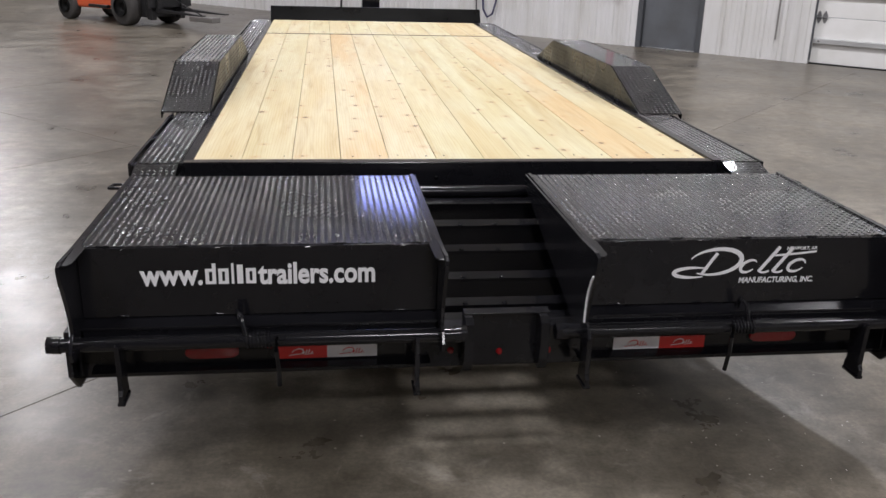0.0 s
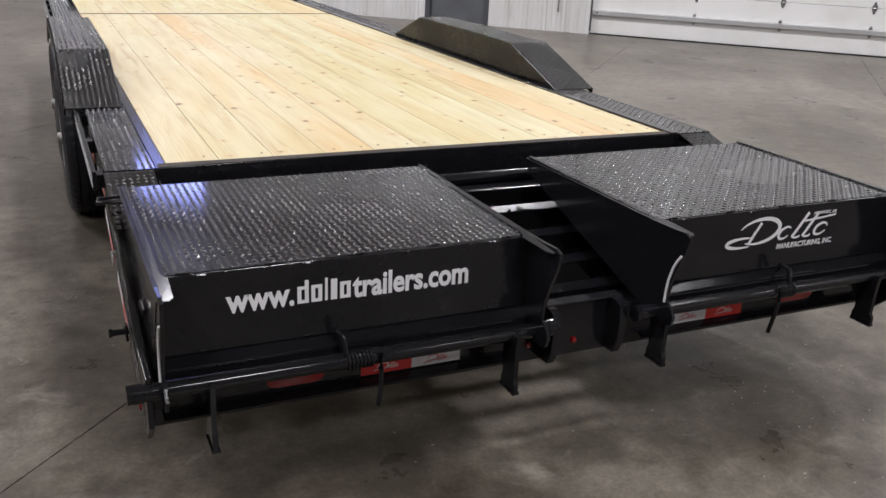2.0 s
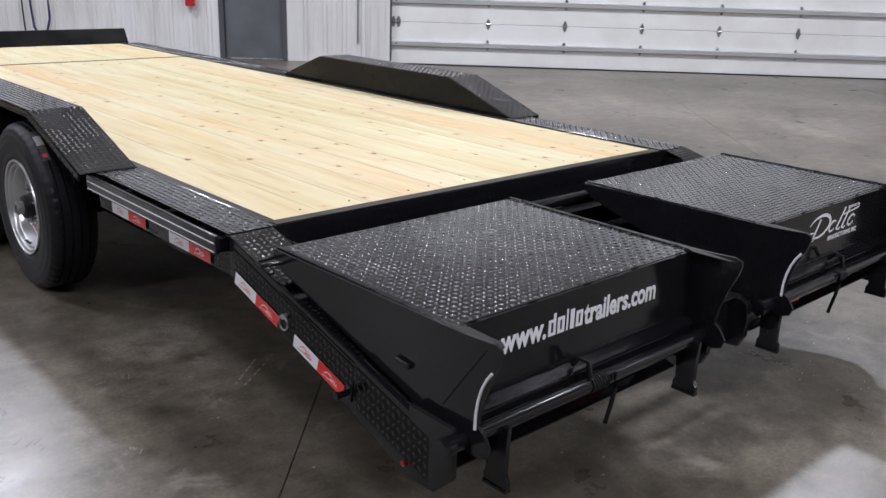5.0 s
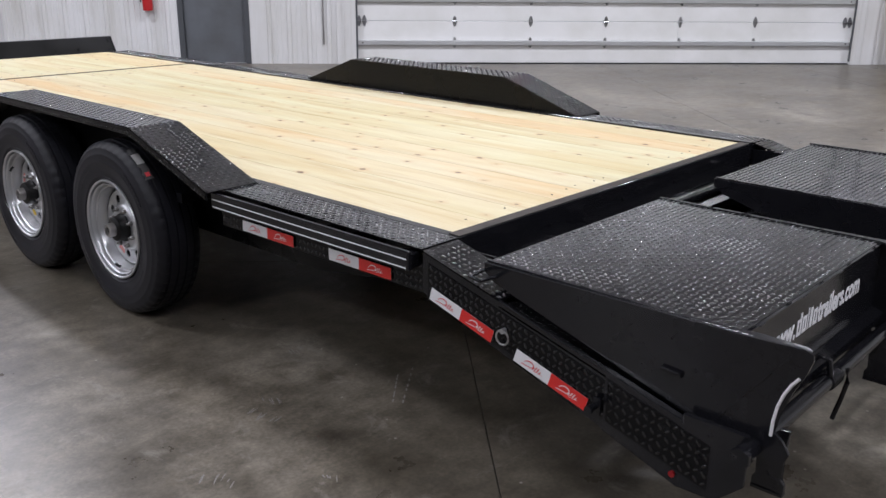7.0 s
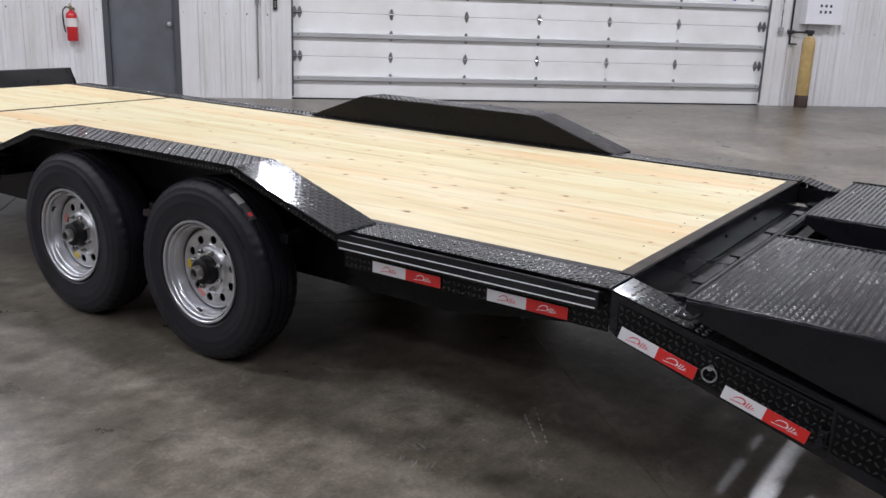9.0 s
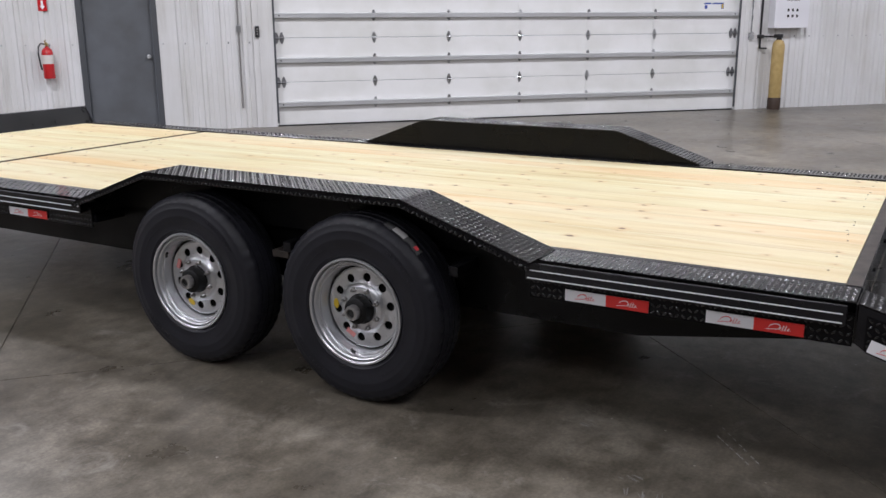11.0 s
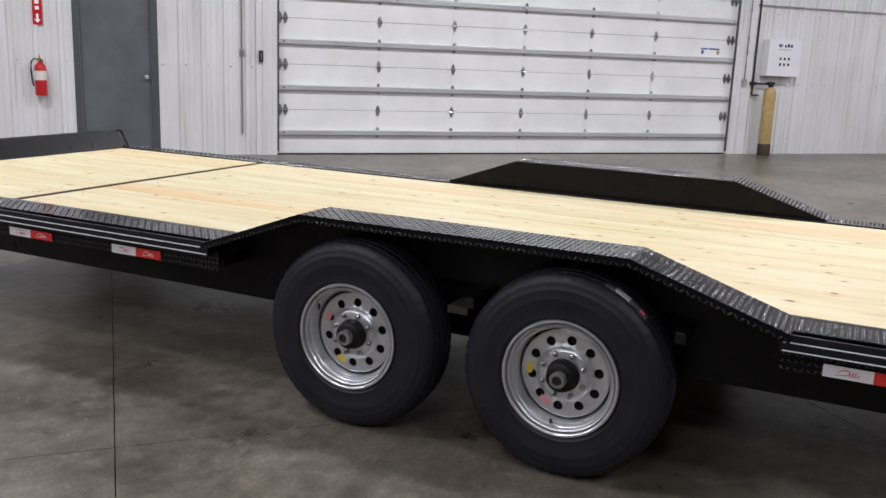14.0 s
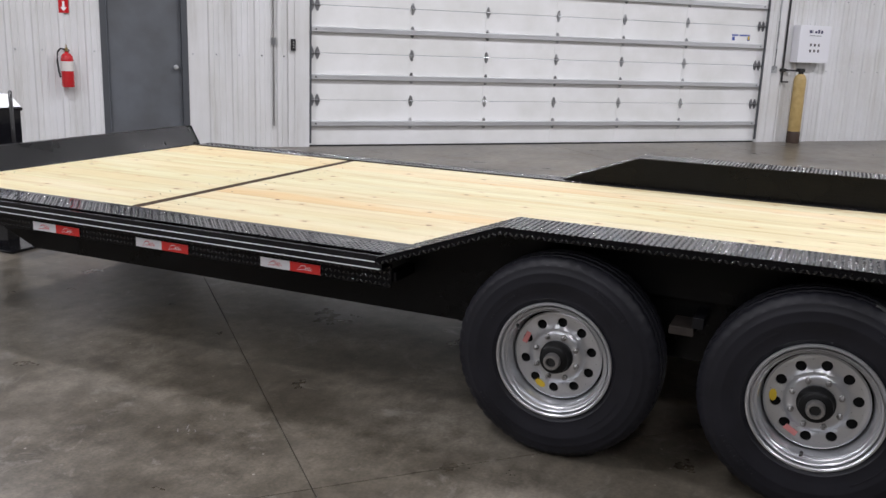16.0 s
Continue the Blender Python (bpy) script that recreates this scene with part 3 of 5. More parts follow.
for x0, x1 in ((-0.07, 0.0), (GD_W, GD_W + 0.07)):
    b = box(B(), x0, x1, -0.04, 0.16, 0.0, GD_H, 0.004)
    part("jamb", b, M_SIDING, gd, "white folded steel jamb", at=Matrix())
    s = 1 if x0 < 0 else -1
    xt = 0.0 if x0 < 0 else GD_W
    b = prism(B(), [(xt + s * 0.002, -0.035), (xt + s * 0.03, -0.035), (xt + s * 0.03, -0.03), (xt + s * 0.008, -0.03), (xt + s * 0.008, 0.02), (xt + s * 0.002, 0.02)], "z", 0.05, GD_H)
    part("track", b, M_DFRAME, gd, "dark steel roller track", at=Matrix())
b = box(B(), 0.0, GD_W, 0.035, 0.11, 0.0, 0.017, 0.004)
part("bottom_seal", b, M_DARK, gd, "black rubber bottom seal", at=Matrix())
b = B()
for i, (x, w) in enumerate(((7.29, 0.13), (7.45, 0.22))):
    box(b, x, x + w, 0.047, 0.051, 1.795, 1.82)
for x in (7.30, 7.62):
    box(b, x, x + 0.05, 0.047, 0.051, 1.72, 1.78)
part("maker_label", b, M_BLUE, gd, "small blue and yellow label bars", at=Matrix())
b = box(B(), 7.63, 7.66, 0.045, 0.0465, 1.73, 1.80)
part("label_mark", b, M_YELLOW, gd, at=Matrix())
# white trim each side of the garage opening
for x0, x1 in ((-0.30, -0.07), (GD_W + 0.07, GD_W + 0.36)):
    b = box(B(), x0, x1, -0.045, 0.0, 0.0, GD_H + 0.1, 0.004)
    box(b, x0 + 0.09, x0 + 0.115, -0.06, -0.044, 0.0, GD_H + 0.1)
    room_structure("trim", b, M_SIDING, "white folded metal trim beside garage door", "trim")

# ---- the trailer ----
C = -0.018
TR = thing("equipment_trailer", (C, 6.9, 0.0), "black tandem axle equipment trailer with a new pine plank deck", "trailer")
DZ, Y_REAR, Y_FRONT, Y_BAT = 0.69, 4.165, 10.505, 9.11
HALF = 1.066


def span(side, a, b):
    """x from half widths a to b on one side of the trailer, low one first."""
    return tuple(sorted((C + side * a, C + side * b)))


# side angles along the deck, deck end beams
for side in (-1, 1):
    x0, x1 = span(side, HALF + 0.002, 1.105)
    b = box(B(), x0, x1, Y_REAR - 0.055, Y_FRONT, 0.64, DZ + (0.002 if side < 0 else 0.009), 0.002)
    part("deck_edge_angle", b, M_BLACK, TR)
b = B()
box(b, C - 1.10, C + 1.10, Y_REAR - 0.052, Y_REAR - 0.002, 0.50, DZ + 0.003, 0.003)
part("rear_deck_beam", b, M_BLACK, TR)
part("beam_cap", box(B(), C - 1.095, C + 1.095, Y_REAR - 0.050, Y_REAR - 0.004, DZ + 0.0032, DZ + 0.005, 0.0006), M_BROWN_STEEL, TR, "mottled brown top edge of rear beam")
b = B()
box(b, C - 1.10, C + 1.10, 3.985, Y_REAR - 0.054, 0.545, 0.562, 0.003)
box(b, C - 1.10, C + 1.10, 3.975, 3.987, 0.50, 0.60, 0.002)
part("tail_channel", b, M_BLACK_DIM, TR)
b = rod(B(), (C - 1.09, 3.948, 0.615), (C + 1.09, 3.948, 0.615), 0.025, 20)
part("pivot_shaft", b, M_FRAME, TR, smooth=40)
for x in (-0.99, -0.74, -0.30, 0.19, 0.66, 0.93):
    b = box(B(), x - 0.045, x + 0.045, 3.962, 4.028, 0.606, 0.614, 0.002)
    prism(b, [(3.962, 0.606), (4.020, 0.606), (3.985, 0.565)], "x", x - 0.006, x + 0.006)
    part("shaft_tab", b, M_BLACK, TR)
for x in (-0.62, -0.12, 0.30, 0.80):
    b = lathe(B(), [(0.008, 0), (0.008, 0.004), (0.004, 0.006), (0, 0.006)], 12, pose(x, Y_REAR - 0.052, 0.63, 90))
    part("rivet", b, M_FRAME, TR, smooth=40)
# plates added to block bright slits at the deck corners, not known parts
for side in (-1, 1):
    b = box(B(), *span(side, 1.09, 1.268), 4.108, 4.113, 0.615, 0.684, 0.001)
    box(b, *span(side, 1.101, 1.107), 3.89, 4.107, 0.575, 0.662, 0.001)
    part("slit_blocker", b, M_FRAME, TR)

# main rails, cross members, axles
BEAM_Z = 0.394
for side in (-1, 1):
    xc = C + side * 1.068
    b = B()
    pts = [(4.15, 0.65), (4.15, 0.50), (4.85, BEAM_Z), (9.80, BEAM_Z), (10.02, 0.48), (10.40, 0.65)]
    prism(b, pts, "x", xc - 0.006, xc + 0.006)
    xf = sorted((xc - side * 0.006, xc - side * 0.10))
    box(b, xf[0], xf[1], 4.85, 9.80, BEAM_Z, BEAM_Z + 0.012, 0.002)
    part("main_beam", b, M_BLACK_DIM, TR)
    for y in (4.5, 4.95, 7.72, 8.02, 8.7, 9.4):
        b = prism(B(), [(y - 0.05, 0.63), (y + 0.05, 0.63), (y, 0.56)], "x", *span(side, 1.076, 1.245))
        part("outrigger", b, M_FRAME, TR)
for i in range(16):
    y = 4.3 + i * 0.41
    b = box(B(), C - 1.25, C + 1.25, y - 0.02, y + 0.02, 0.570, 0.612, 0.002)
    part("cross_member", b, M_FRAME, TR)
WY = (5.932, 6.846)
for y in WY:
    b = rod(B(), (C - 1.16, y, 0.36), (C + 1.16, y, 0.36), 0.045, 16)
    part("axle", b, M_FRAME, TR, smooth=40)
for side in (-1, 1):
    for y in (5.45, 6.39, 7.33):
        b = prism(B(), [(y - 0.11, 0.60), (y + 0.11, 0.60), (y + 0.05, 0.36), (y - 0.05, 0.36)], "x", C + side * 0.96 - 0.03, C + side * 0.96 + 0.03, 0.004)
        part("spring_hanger", b, M_FRAME, TR)
    for y in WY:
        b = B()
        for k in range(4):
            box(b, C + side * 0.96 - 0.022, C + side * 0.96 + 0.022, y - 0.40 + 0.07 * k, y + 0.40 - 0.07 * k, 0.42 - 0.011 * k, 0.43 - 0.011 * k)
        part("leaf_spring", b, M_FRAME, TR)
    b = prism(B(), [(6.25, 0.445), (6.53, 0.445), (6.50, 0.41), (6.39, 0.395), (6.28, 0.41)], "x", *span(side, 0.93, 0.99), 0.004)
    part("equaliser", b, M_FRAME, TR)
    # dark brown steel here carries the bracket's shade in its colour
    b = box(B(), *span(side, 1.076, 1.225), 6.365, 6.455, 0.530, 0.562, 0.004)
    part("step_bracket", b, M_BROWN_STEEL, TR, "steel bracket, shade put into its dark tone")

# side plates, rub rails, skirts
REAR_Y, FRONT_Y = (4.115, 5.20), (7.575, 10.50)
for side in (-1, 1):
    for y0, y1 in (REAR_Y, FRONT_Y):
        xa = C + side * 1.108
        w = 0.163
        o = (xa, y0, DZ + 0.002) if side > 0 else (xa - w, y0, DZ + 0.002)
        part("side_tread_plate", tread_mesh("side_tread_plate", o, (1, 0, 0), (0, 1, 0), w, y1 - y0, M_TREAD), None, TR)
        x0, x1 = span(side, 1.296, 1.310)
        b = B()
        box(b, x0, x1, y0 + 0.02, y1, 0.622, 0.686, 0.003)
        rail = part("rub_rail", b, M_BLACK, TR)
        xo = C + side * 1.3105
        for z in (0.660, 0.631):
            bb = box(B(), *sorted((xo, xo + side * 0.0012)), y0 + 0.03, y1 - 0.01, z - 0.0019, z + 0.0019)
            part("pinstripe", bb, M_WHITE, rail, "thin white pinstripe")
        n = max(2, int((y1 - y0) / 0.45))
        for i in range(n + 1):
            y = y0 + 0.05 + (y1 - y0 - 0.1) * i / n
            b = box(B(), *span(side, 1.262, 1.298), y - 0.03, y + 0.03, 0.628, 0.676, 0.002)
            part("stake_pocket", b, M_FRAME, TR)
        xs = C + side * 1.262
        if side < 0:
            me = tread_mesh("side_skirt", (xs, y1, 0.545), (0, -1, 0), (0, 0, 1), y1 - y0, 0.10, M_TREAD_SHADED)
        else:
            me = tread_mesh("side_skirt", (xs, y0, 0.545), (0, 1, 0), (0, 0, 1), y1 - y0, 0.10, M_TREAD_SHADED)
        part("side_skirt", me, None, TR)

# fenders
FP = [(5.165, 0.697), (5.705, 0.876), (7.085, 0.876), (7.605, 0.687)]
for side in (-1, 1):
    xi, xo = C + side * 1.118, C + side * 1.352
    for (ya, za), (yb, zb) in zip(FP, FP[1:]):
        ln = math.hypot(yb - ya, zb - za)
        d = ((yb - ya) / ln, (zb - za) / ln)
        o = (min(xi, xo), ya, za)
        part("fender_plate", tread_mesh("fender_plate", o, (1, 0, 0), (0, d[0], d[1]), abs(xo - xi), ln, M_TREAD), None, TR)
    # outer lip and inner wall
    lip = FP + [(y, z - 0.03) for y, z in FP[::-1]]
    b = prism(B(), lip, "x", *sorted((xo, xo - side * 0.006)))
    lip_ob = part("fender_lip", b, M_TREAD_SHADED, TR)
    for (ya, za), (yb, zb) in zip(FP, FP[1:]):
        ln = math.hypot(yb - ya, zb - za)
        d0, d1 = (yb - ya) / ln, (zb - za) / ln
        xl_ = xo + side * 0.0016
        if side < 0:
            me = tread_mesh("lip_tread", (xl_, yb + 0.029 * d1, zb - 0.029 * d0), (0, -d0, -d1), (0, -d1, d0), ln, 0.027, M_TREAD_SHADED, thick=0.0015, margin=0.006)
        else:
            me = tread_mesh("lip_tread", (xl_, ya + 0.029 * d1, za - 0.029 * d0), (0, d0, d1), (0, -d1, d0), ln, 0.027, M_TREAD_SHADED, thick=0.0015, margin=0.006)
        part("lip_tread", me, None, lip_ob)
    wall_pts = [(y, z - 0.003) for y, z in FP] + [(7.605, 0.64), (5.165, 0.64)]
    b = prism(B(), wall_pts, "x", *sorted((xi, xi - side * 0.006)))
    inner = part("fender_inner_wall", b, M_BLACK_DIM, TR)
    under = lambda p: p.z < float(np.interp(p.y, [q[0] for q in FP], [q[1] for q in FP])) - 0.02
    xw = xi - side * 0.0062
    if side > 0:
        me = tread_mesh("inner_wall_lug", (xw, 7.58, 0.70), (0, -1, 0), (0, 0, 1), 2.40, 0.17, M_BLACK_DIM, height=0.0007, keep=under)
    else:
        me = tread_mesh("inner_wall_lug", (xw, 5.18, 0.70), (0, 1, 0), (0, 0, 1), 2.40, 0.17, M_BLACK_DIM, height=0.0007, keep=under)
    lug_bm = B()
    lug_bm.from_mesh(me)
    lug_bm.verts.ensure_lookup_table()
    bmesh.ops.delete(lug_bm, geom=lug_bm.verts[:8], context="VERTS")
    lug_bm.to_mesh(me)
    lug_bm.free()
    part("inner_wall_lug", me, None, inner, kind="stuff")
for y in (6.10, 6.17):
    b = lathe(B(), [(0.006, 0), (0.006, 0.005), (0.011, 0.006), (0.011, 0.012), (0, 0.013)], 8, pose(C + 1.33, y, 0.877))
    part("fender_bolt", b, M_GALV, TR, smooth=40)


# wheels
def build_wheel():
    w = new("wheel")
    w.parent = TR
    w.matrix_parent_inverse = world_of(TR).inverted()
    R, RW = 0.394, 0.104
    # tyre: outer face towards +z of the wheel, which points away from the trailer
    half = [(0.218, RW - 0.012), (0.228, RW - 0.002), (0.236, RW + 0.001), (0.240, RW + 0.0045), (0.2445, RW + 0.0048), (0.248, RW + 0.004), (0.27, RW + 0.009), (0.298, RW + 0.0125),
            (0.301, RW + 0.0131), (0.305, RW + 0.0131), (0.308, RW + 0.0125), (0.332, RW + 0.0092), (0.335, RW + 0.0093), (0.339, RW + 0.0084), (0.342, RW + 0.007), (0.358, RW + 0.0015), (0.362, RW + 0.0012),
            (0.3735, RW - 0.006), (0.384, RW - 0.0165), (0.3895, RW - 0.024), (0.3915, RW - 0.032)]
    tread = [(0.3925, 0.062), (0.384, 0.060), (0.384, 0.054), (0.3945, 0.052), (0.3965, 0.024), (0.387, 0.022), (0.387, 0.016), (0.3975, 0.014)]
    prof = half + tread + [(r, -z) for r, z in tread[::-1]] + [(r, -z) for r, z in half[::-1]]
    seg, rings, bm = 192, [], B()
    for r, z in prof:
        shoulder = 0.370 < r and abs(z) > 0.061
        crown = 0.392 <= r and abs(z) < 0.055
        ring = []
        for k in range(seg):
            rr = r - (0.0042 if shoulder and k % 4 == 0 else 0.0024 if crown and k % 3 == 0 else 0.0)
            a = 2 * math.pi * (k + (0.6 if crown and abs(z) > 0.03 else 0.0)) / seg
            ring.append(bm.verts.new((rr * math.cos(a), rr * math.sin(a), z)))
        rings.append(ring)
    for r0, r1 in zip(rings, rings[1:]):
        for k in range(seg):
            bm.faces.new((r0[k], r0[(k + 1) % seg], r1[(k + 1) % seg], r1[k]))
    tyre = part("tyre", bm, M_RUBBER, w, "new black radial tyre with ribbed tread", 32, at=Matrix())
    # faint raised writing on the sidewall, as plain bars
    for a0, count, r0, r1 in ((20, 9, 0.3115, 0.3285), (200, 9, 0.3115, 0.3285), (110, 14, 0.278, 0.287), (292, 12, 0.278, 0.287)):
        bm = B()
        for k in range(count):
            a = radians(a0 + k * (3.6 if r0 > 0.3 else 2.4))
            zz = RW + (0.0112 if r0 > 0.3 else 0.0098)
            box(bm, r0, r1, -0.006, 0.006, zz - 0.004, zz + 0.0012, 0, pose(0, 0, 0, 0, 0, math.degrees(a)))
        part("sidewall_print", bm, M_RUBBER, tyre, "raised black moulded bars", at=Matrix())
    # rim barrel and disc with round hand holes
    rim = [(0.219, 0.096), (0.225, 0.104), (0.223, 0.110), (0.217, 0.111), (0.2125, 0.107), (0.2115, 0.100), (0.2095, 0.086), (0.2070, 0.086), (0.2055, 0.100), (0.201, 0.098), (0.198, 0.093), (0.197, 0.080),
           (0.194, 0.077), (0.188, 0.078), (0.185, 0.074), (0.183, 0.048), (0.180, 0.040), (0.1785, 0.010), (0.180, -0.09), (0.222, -0.10)]
    part("rim", lathe(B(), rim, 72), M_RIM, w, "silver painted steel rim", 40, at=Matrix())
    disc_z = lambda r: float(np.interp(r, [0.06, 0.085, 0.098, 0.110, 0.15, 0.165, 0.172, 0.1795], [0.052, 0.054, 0.050, 0.036, 0.034, 0.037, 0.034, 0.018]))
    b = lathe(B(), [(r, disc_z(r)) for r in (0.062, 0.085, 0.094, 0.10, 0.109)], 80, Matrix.Translation((0, 0, 0.0006)))
    lathe(b, [(r, disc_z(r)) for r in (0.1535, 0.165, 0.172)], 80, Matrix.Translation((0, 0, 0.0006)))
    lathe(b, [(r, disc_z(r)) for r in (0.1503, 0.157)], 80, Matrix.Translation((0, 0, -0.0008)))
    lathe(b, [(r, disc_z(r)) for r in (0.1035, 0.1128)], 80, Matrix.Translation((0, 0, -0.0008)))
    # ten round hand holes, each in its own sector with a rolled edge
    hc, hr, n_h = 0.1315, 0.0185, 10
    for hh in range(n_h):
        a_mid = 2 * math.pi * hh / n_h
        inner, outer, deep = [], [], []
        for k in range(24):
            th = 2 * math.pi * (k + 0.5) / 24
            cu, cv = math.cos(th), math.sin(th)
            half_a = math.pi / n_h * hc
            t = min(half_a / max(abs(cu), 1e-6), (0.0252 if cv > 0 else 0.0262) / max(abs(cv), 1e-6))
            for lst, d, dz in ((inner, hr, 0.0), (outer, t, 0.0), (deep, hr - 0.0005, -0.004)):
                r_, a_ = hc + d * cv, a_mid + d * cu / hc
                lst.append(b.verts.new((r_ * math.cos(a_), r_ * math.sin(a_), disc_z(r_) + dz)))
        for k in range(24):
            q = (k + 1) % 24
            b.faces.new((inner[k], inner[q], outer[q], outer[k]))
            b.faces.new((deep[k], deep[q], inner[q], inner[k]))
    part("wheel_disc", b, M_RIM, w, "silver steel wheel disc with ten round holes", 30, at=Matrix())
    part("brake_drum", lathe(B(), [(0, 0.005), (0.1768, 0.005), (0.1768, -0.09), (0, -0.09)], 40), M_HOLE, w, "black brake drum behind wheel", at=Matrix())
    part("hub", lathe(B(), [(0.064, 0.045), (0.063, 0.062), (0.057, 0.068), (0.054, 0.096), (0.046, 0.102), (0.0, 0.102)], 36), M_HUB, w, "dark greasy hub", 40, at=Matrix())
    part("hub_cap", lathe(B(), [(0.031, 0.10), (0.031, 0.124), (0.028, 0.131), (0.019, 0.132), (0.018, 0.122)], 32), M_CAP, w, "dull steel oil cap", 40, at=Matrix())
    part("cap_plug", lathe(B(), [(0.018, 0.118), (0.016, 0.122), (0, 0.122)], 20), M_DARK, w, "black rubber plug", at=Matrix())
    for k in range(8):
        a = 2 * math.pi * (k + 0.3) / 8
        x, y = 0.084 * math.cos(a), 0.084 * math.sin(a)
        b = lathe(B(), [(0.011, 0.052), (0.0105, 0.066), (0.006, 0.069), (0.005, 0.078), (0, 0.079)], 6, pose(x, y, 0))
        part("wheel_nut", b, M_CAP, w, at=Matrix())
    return w


# wheel axis z points out of the trailer: to -x on the near side
out_near = Matrix(((0, 0, -1, 0), (1, 0, 0, 0), (0, -1, 0, 0), (0, 0, 0, 1)))
out_far = Matrix(((0, 0, 1, 0), (1, 0, 0, 0), (0, 1, 0, 0), (0, 0, 0, 1)))
WX = 1.247
wheel = build_wheel()


def wheel_marks(w, turned, yellow, red, valve):
    """Stickers and valve at angles seen from outside; left is 0, down is 90."""
    a = radians(yellow - turned)
    b = lathe(B(), [(0.0, 0.0366), (0.016, 0.0366), (0.016, 0.0330)], 20, pose(0.139 * math.cos(a + 0.30), 0.139 * math.sin(a + 0.30), 0.0, 0, 0, math.degrees(a) + 17) @ Matrix.Diagonal((0.8, 1.35, 1, 1)))
    part("round_sticker", b, M_YELLOW, w, "yellow sticker", at=Matrix())
    a = radians(red - turned)
    b = box(B(), -0.010, 0.010, -0.023, 0.023, 0.032, 0.0368, 0, pose(0.137 * math.cos(a), 0.137 * math.sin(a), 0.0, 0, 0, red - turned))
    part("paper_sticker", b, M_PINK, w, "red and white sticker", at=Matrix())
    a = radians(valve - turned)
    b = tube_path(B(), [(r * math.cos(a), r * math.sin(a), z) for r, z in ((0.190, 0.072), (0.183, 0.086), (0.168, 0.098))], 0.0062, 8)
    part("valve_stem", b, M_DARK, w, "black rubber valve stem", at=Matrix())


HUB_Z = 0.393
wheel.matrix_basis = Matrix.Translation((C - WX, WY[0], HUB_Z)) @ out_near @ pose(0, 0, 0, 0, 0, 10)
front_wheel = copy_thing(wheel, Matrix.Translation((C - WX, WY[1], HUB_Z)) @ out_near @ pose(0, 0, 0, 0, 0, 14))
for y in WY:
    copy_thing(wheel, Matrix.Translation((C + WX, y, HUB_Z)) @ out_far)
wheel_marks(wheel, 10, -16, 60, 82)
wheel_marks(front_wheel, 14, 46, -22, -35)
# stickers on the tread of the rear tyre
def tyre_label(a0, a1, z0, z1, mat, name, jag, label):
    """A torn strip bent round the tread; angles from the top towards the tail."""
    b, rng, rows = B(), random.Random(3), []
    n = 12
    for i in range(n + 1):
        a = radians(a0 + (a1 - a0) * i / n)
        lo, hi = z0 + rng.uniform(0, jag), z1 - rng.uniform(0, jag)
        row = []
        for k in range(4):
            z = lo + (hi - lo) * k / 3
            r = float(np.interp(z, [0.0, 0.05, 0.076, 0.10], [0.3995, 0.3995, 0.3955, 0.382]))
            row.append(b.verts.new((C - WX - z, WY[0] - r * math.sin(a), HUB_Z + r * math.cos(a))))
        rows.append(row)
    for r0, r1 in zip(rows, rows[1:]):
        for k in range(3):
            b.faces.new((r0[k], r0[k + 1], r1[k + 1], r1[k]))
    return part(name, b, mat, TR, label, 60)


tyre_label(20, 47, 0.040, 0.084, M_FILM, "label_film", 0.010, "clear torn film on tyre tread")
tyre_label(26, 35, 0.044, 0.080, M_PAPER, "tyre_label", 0.003, "torn grey paper tyre label").location.z += 0.0012
tyre_label(42, 45, 0.052, 0.074, M_REDINK, "label_print", 0.003, "red printed end of label").location.z += 0.0012

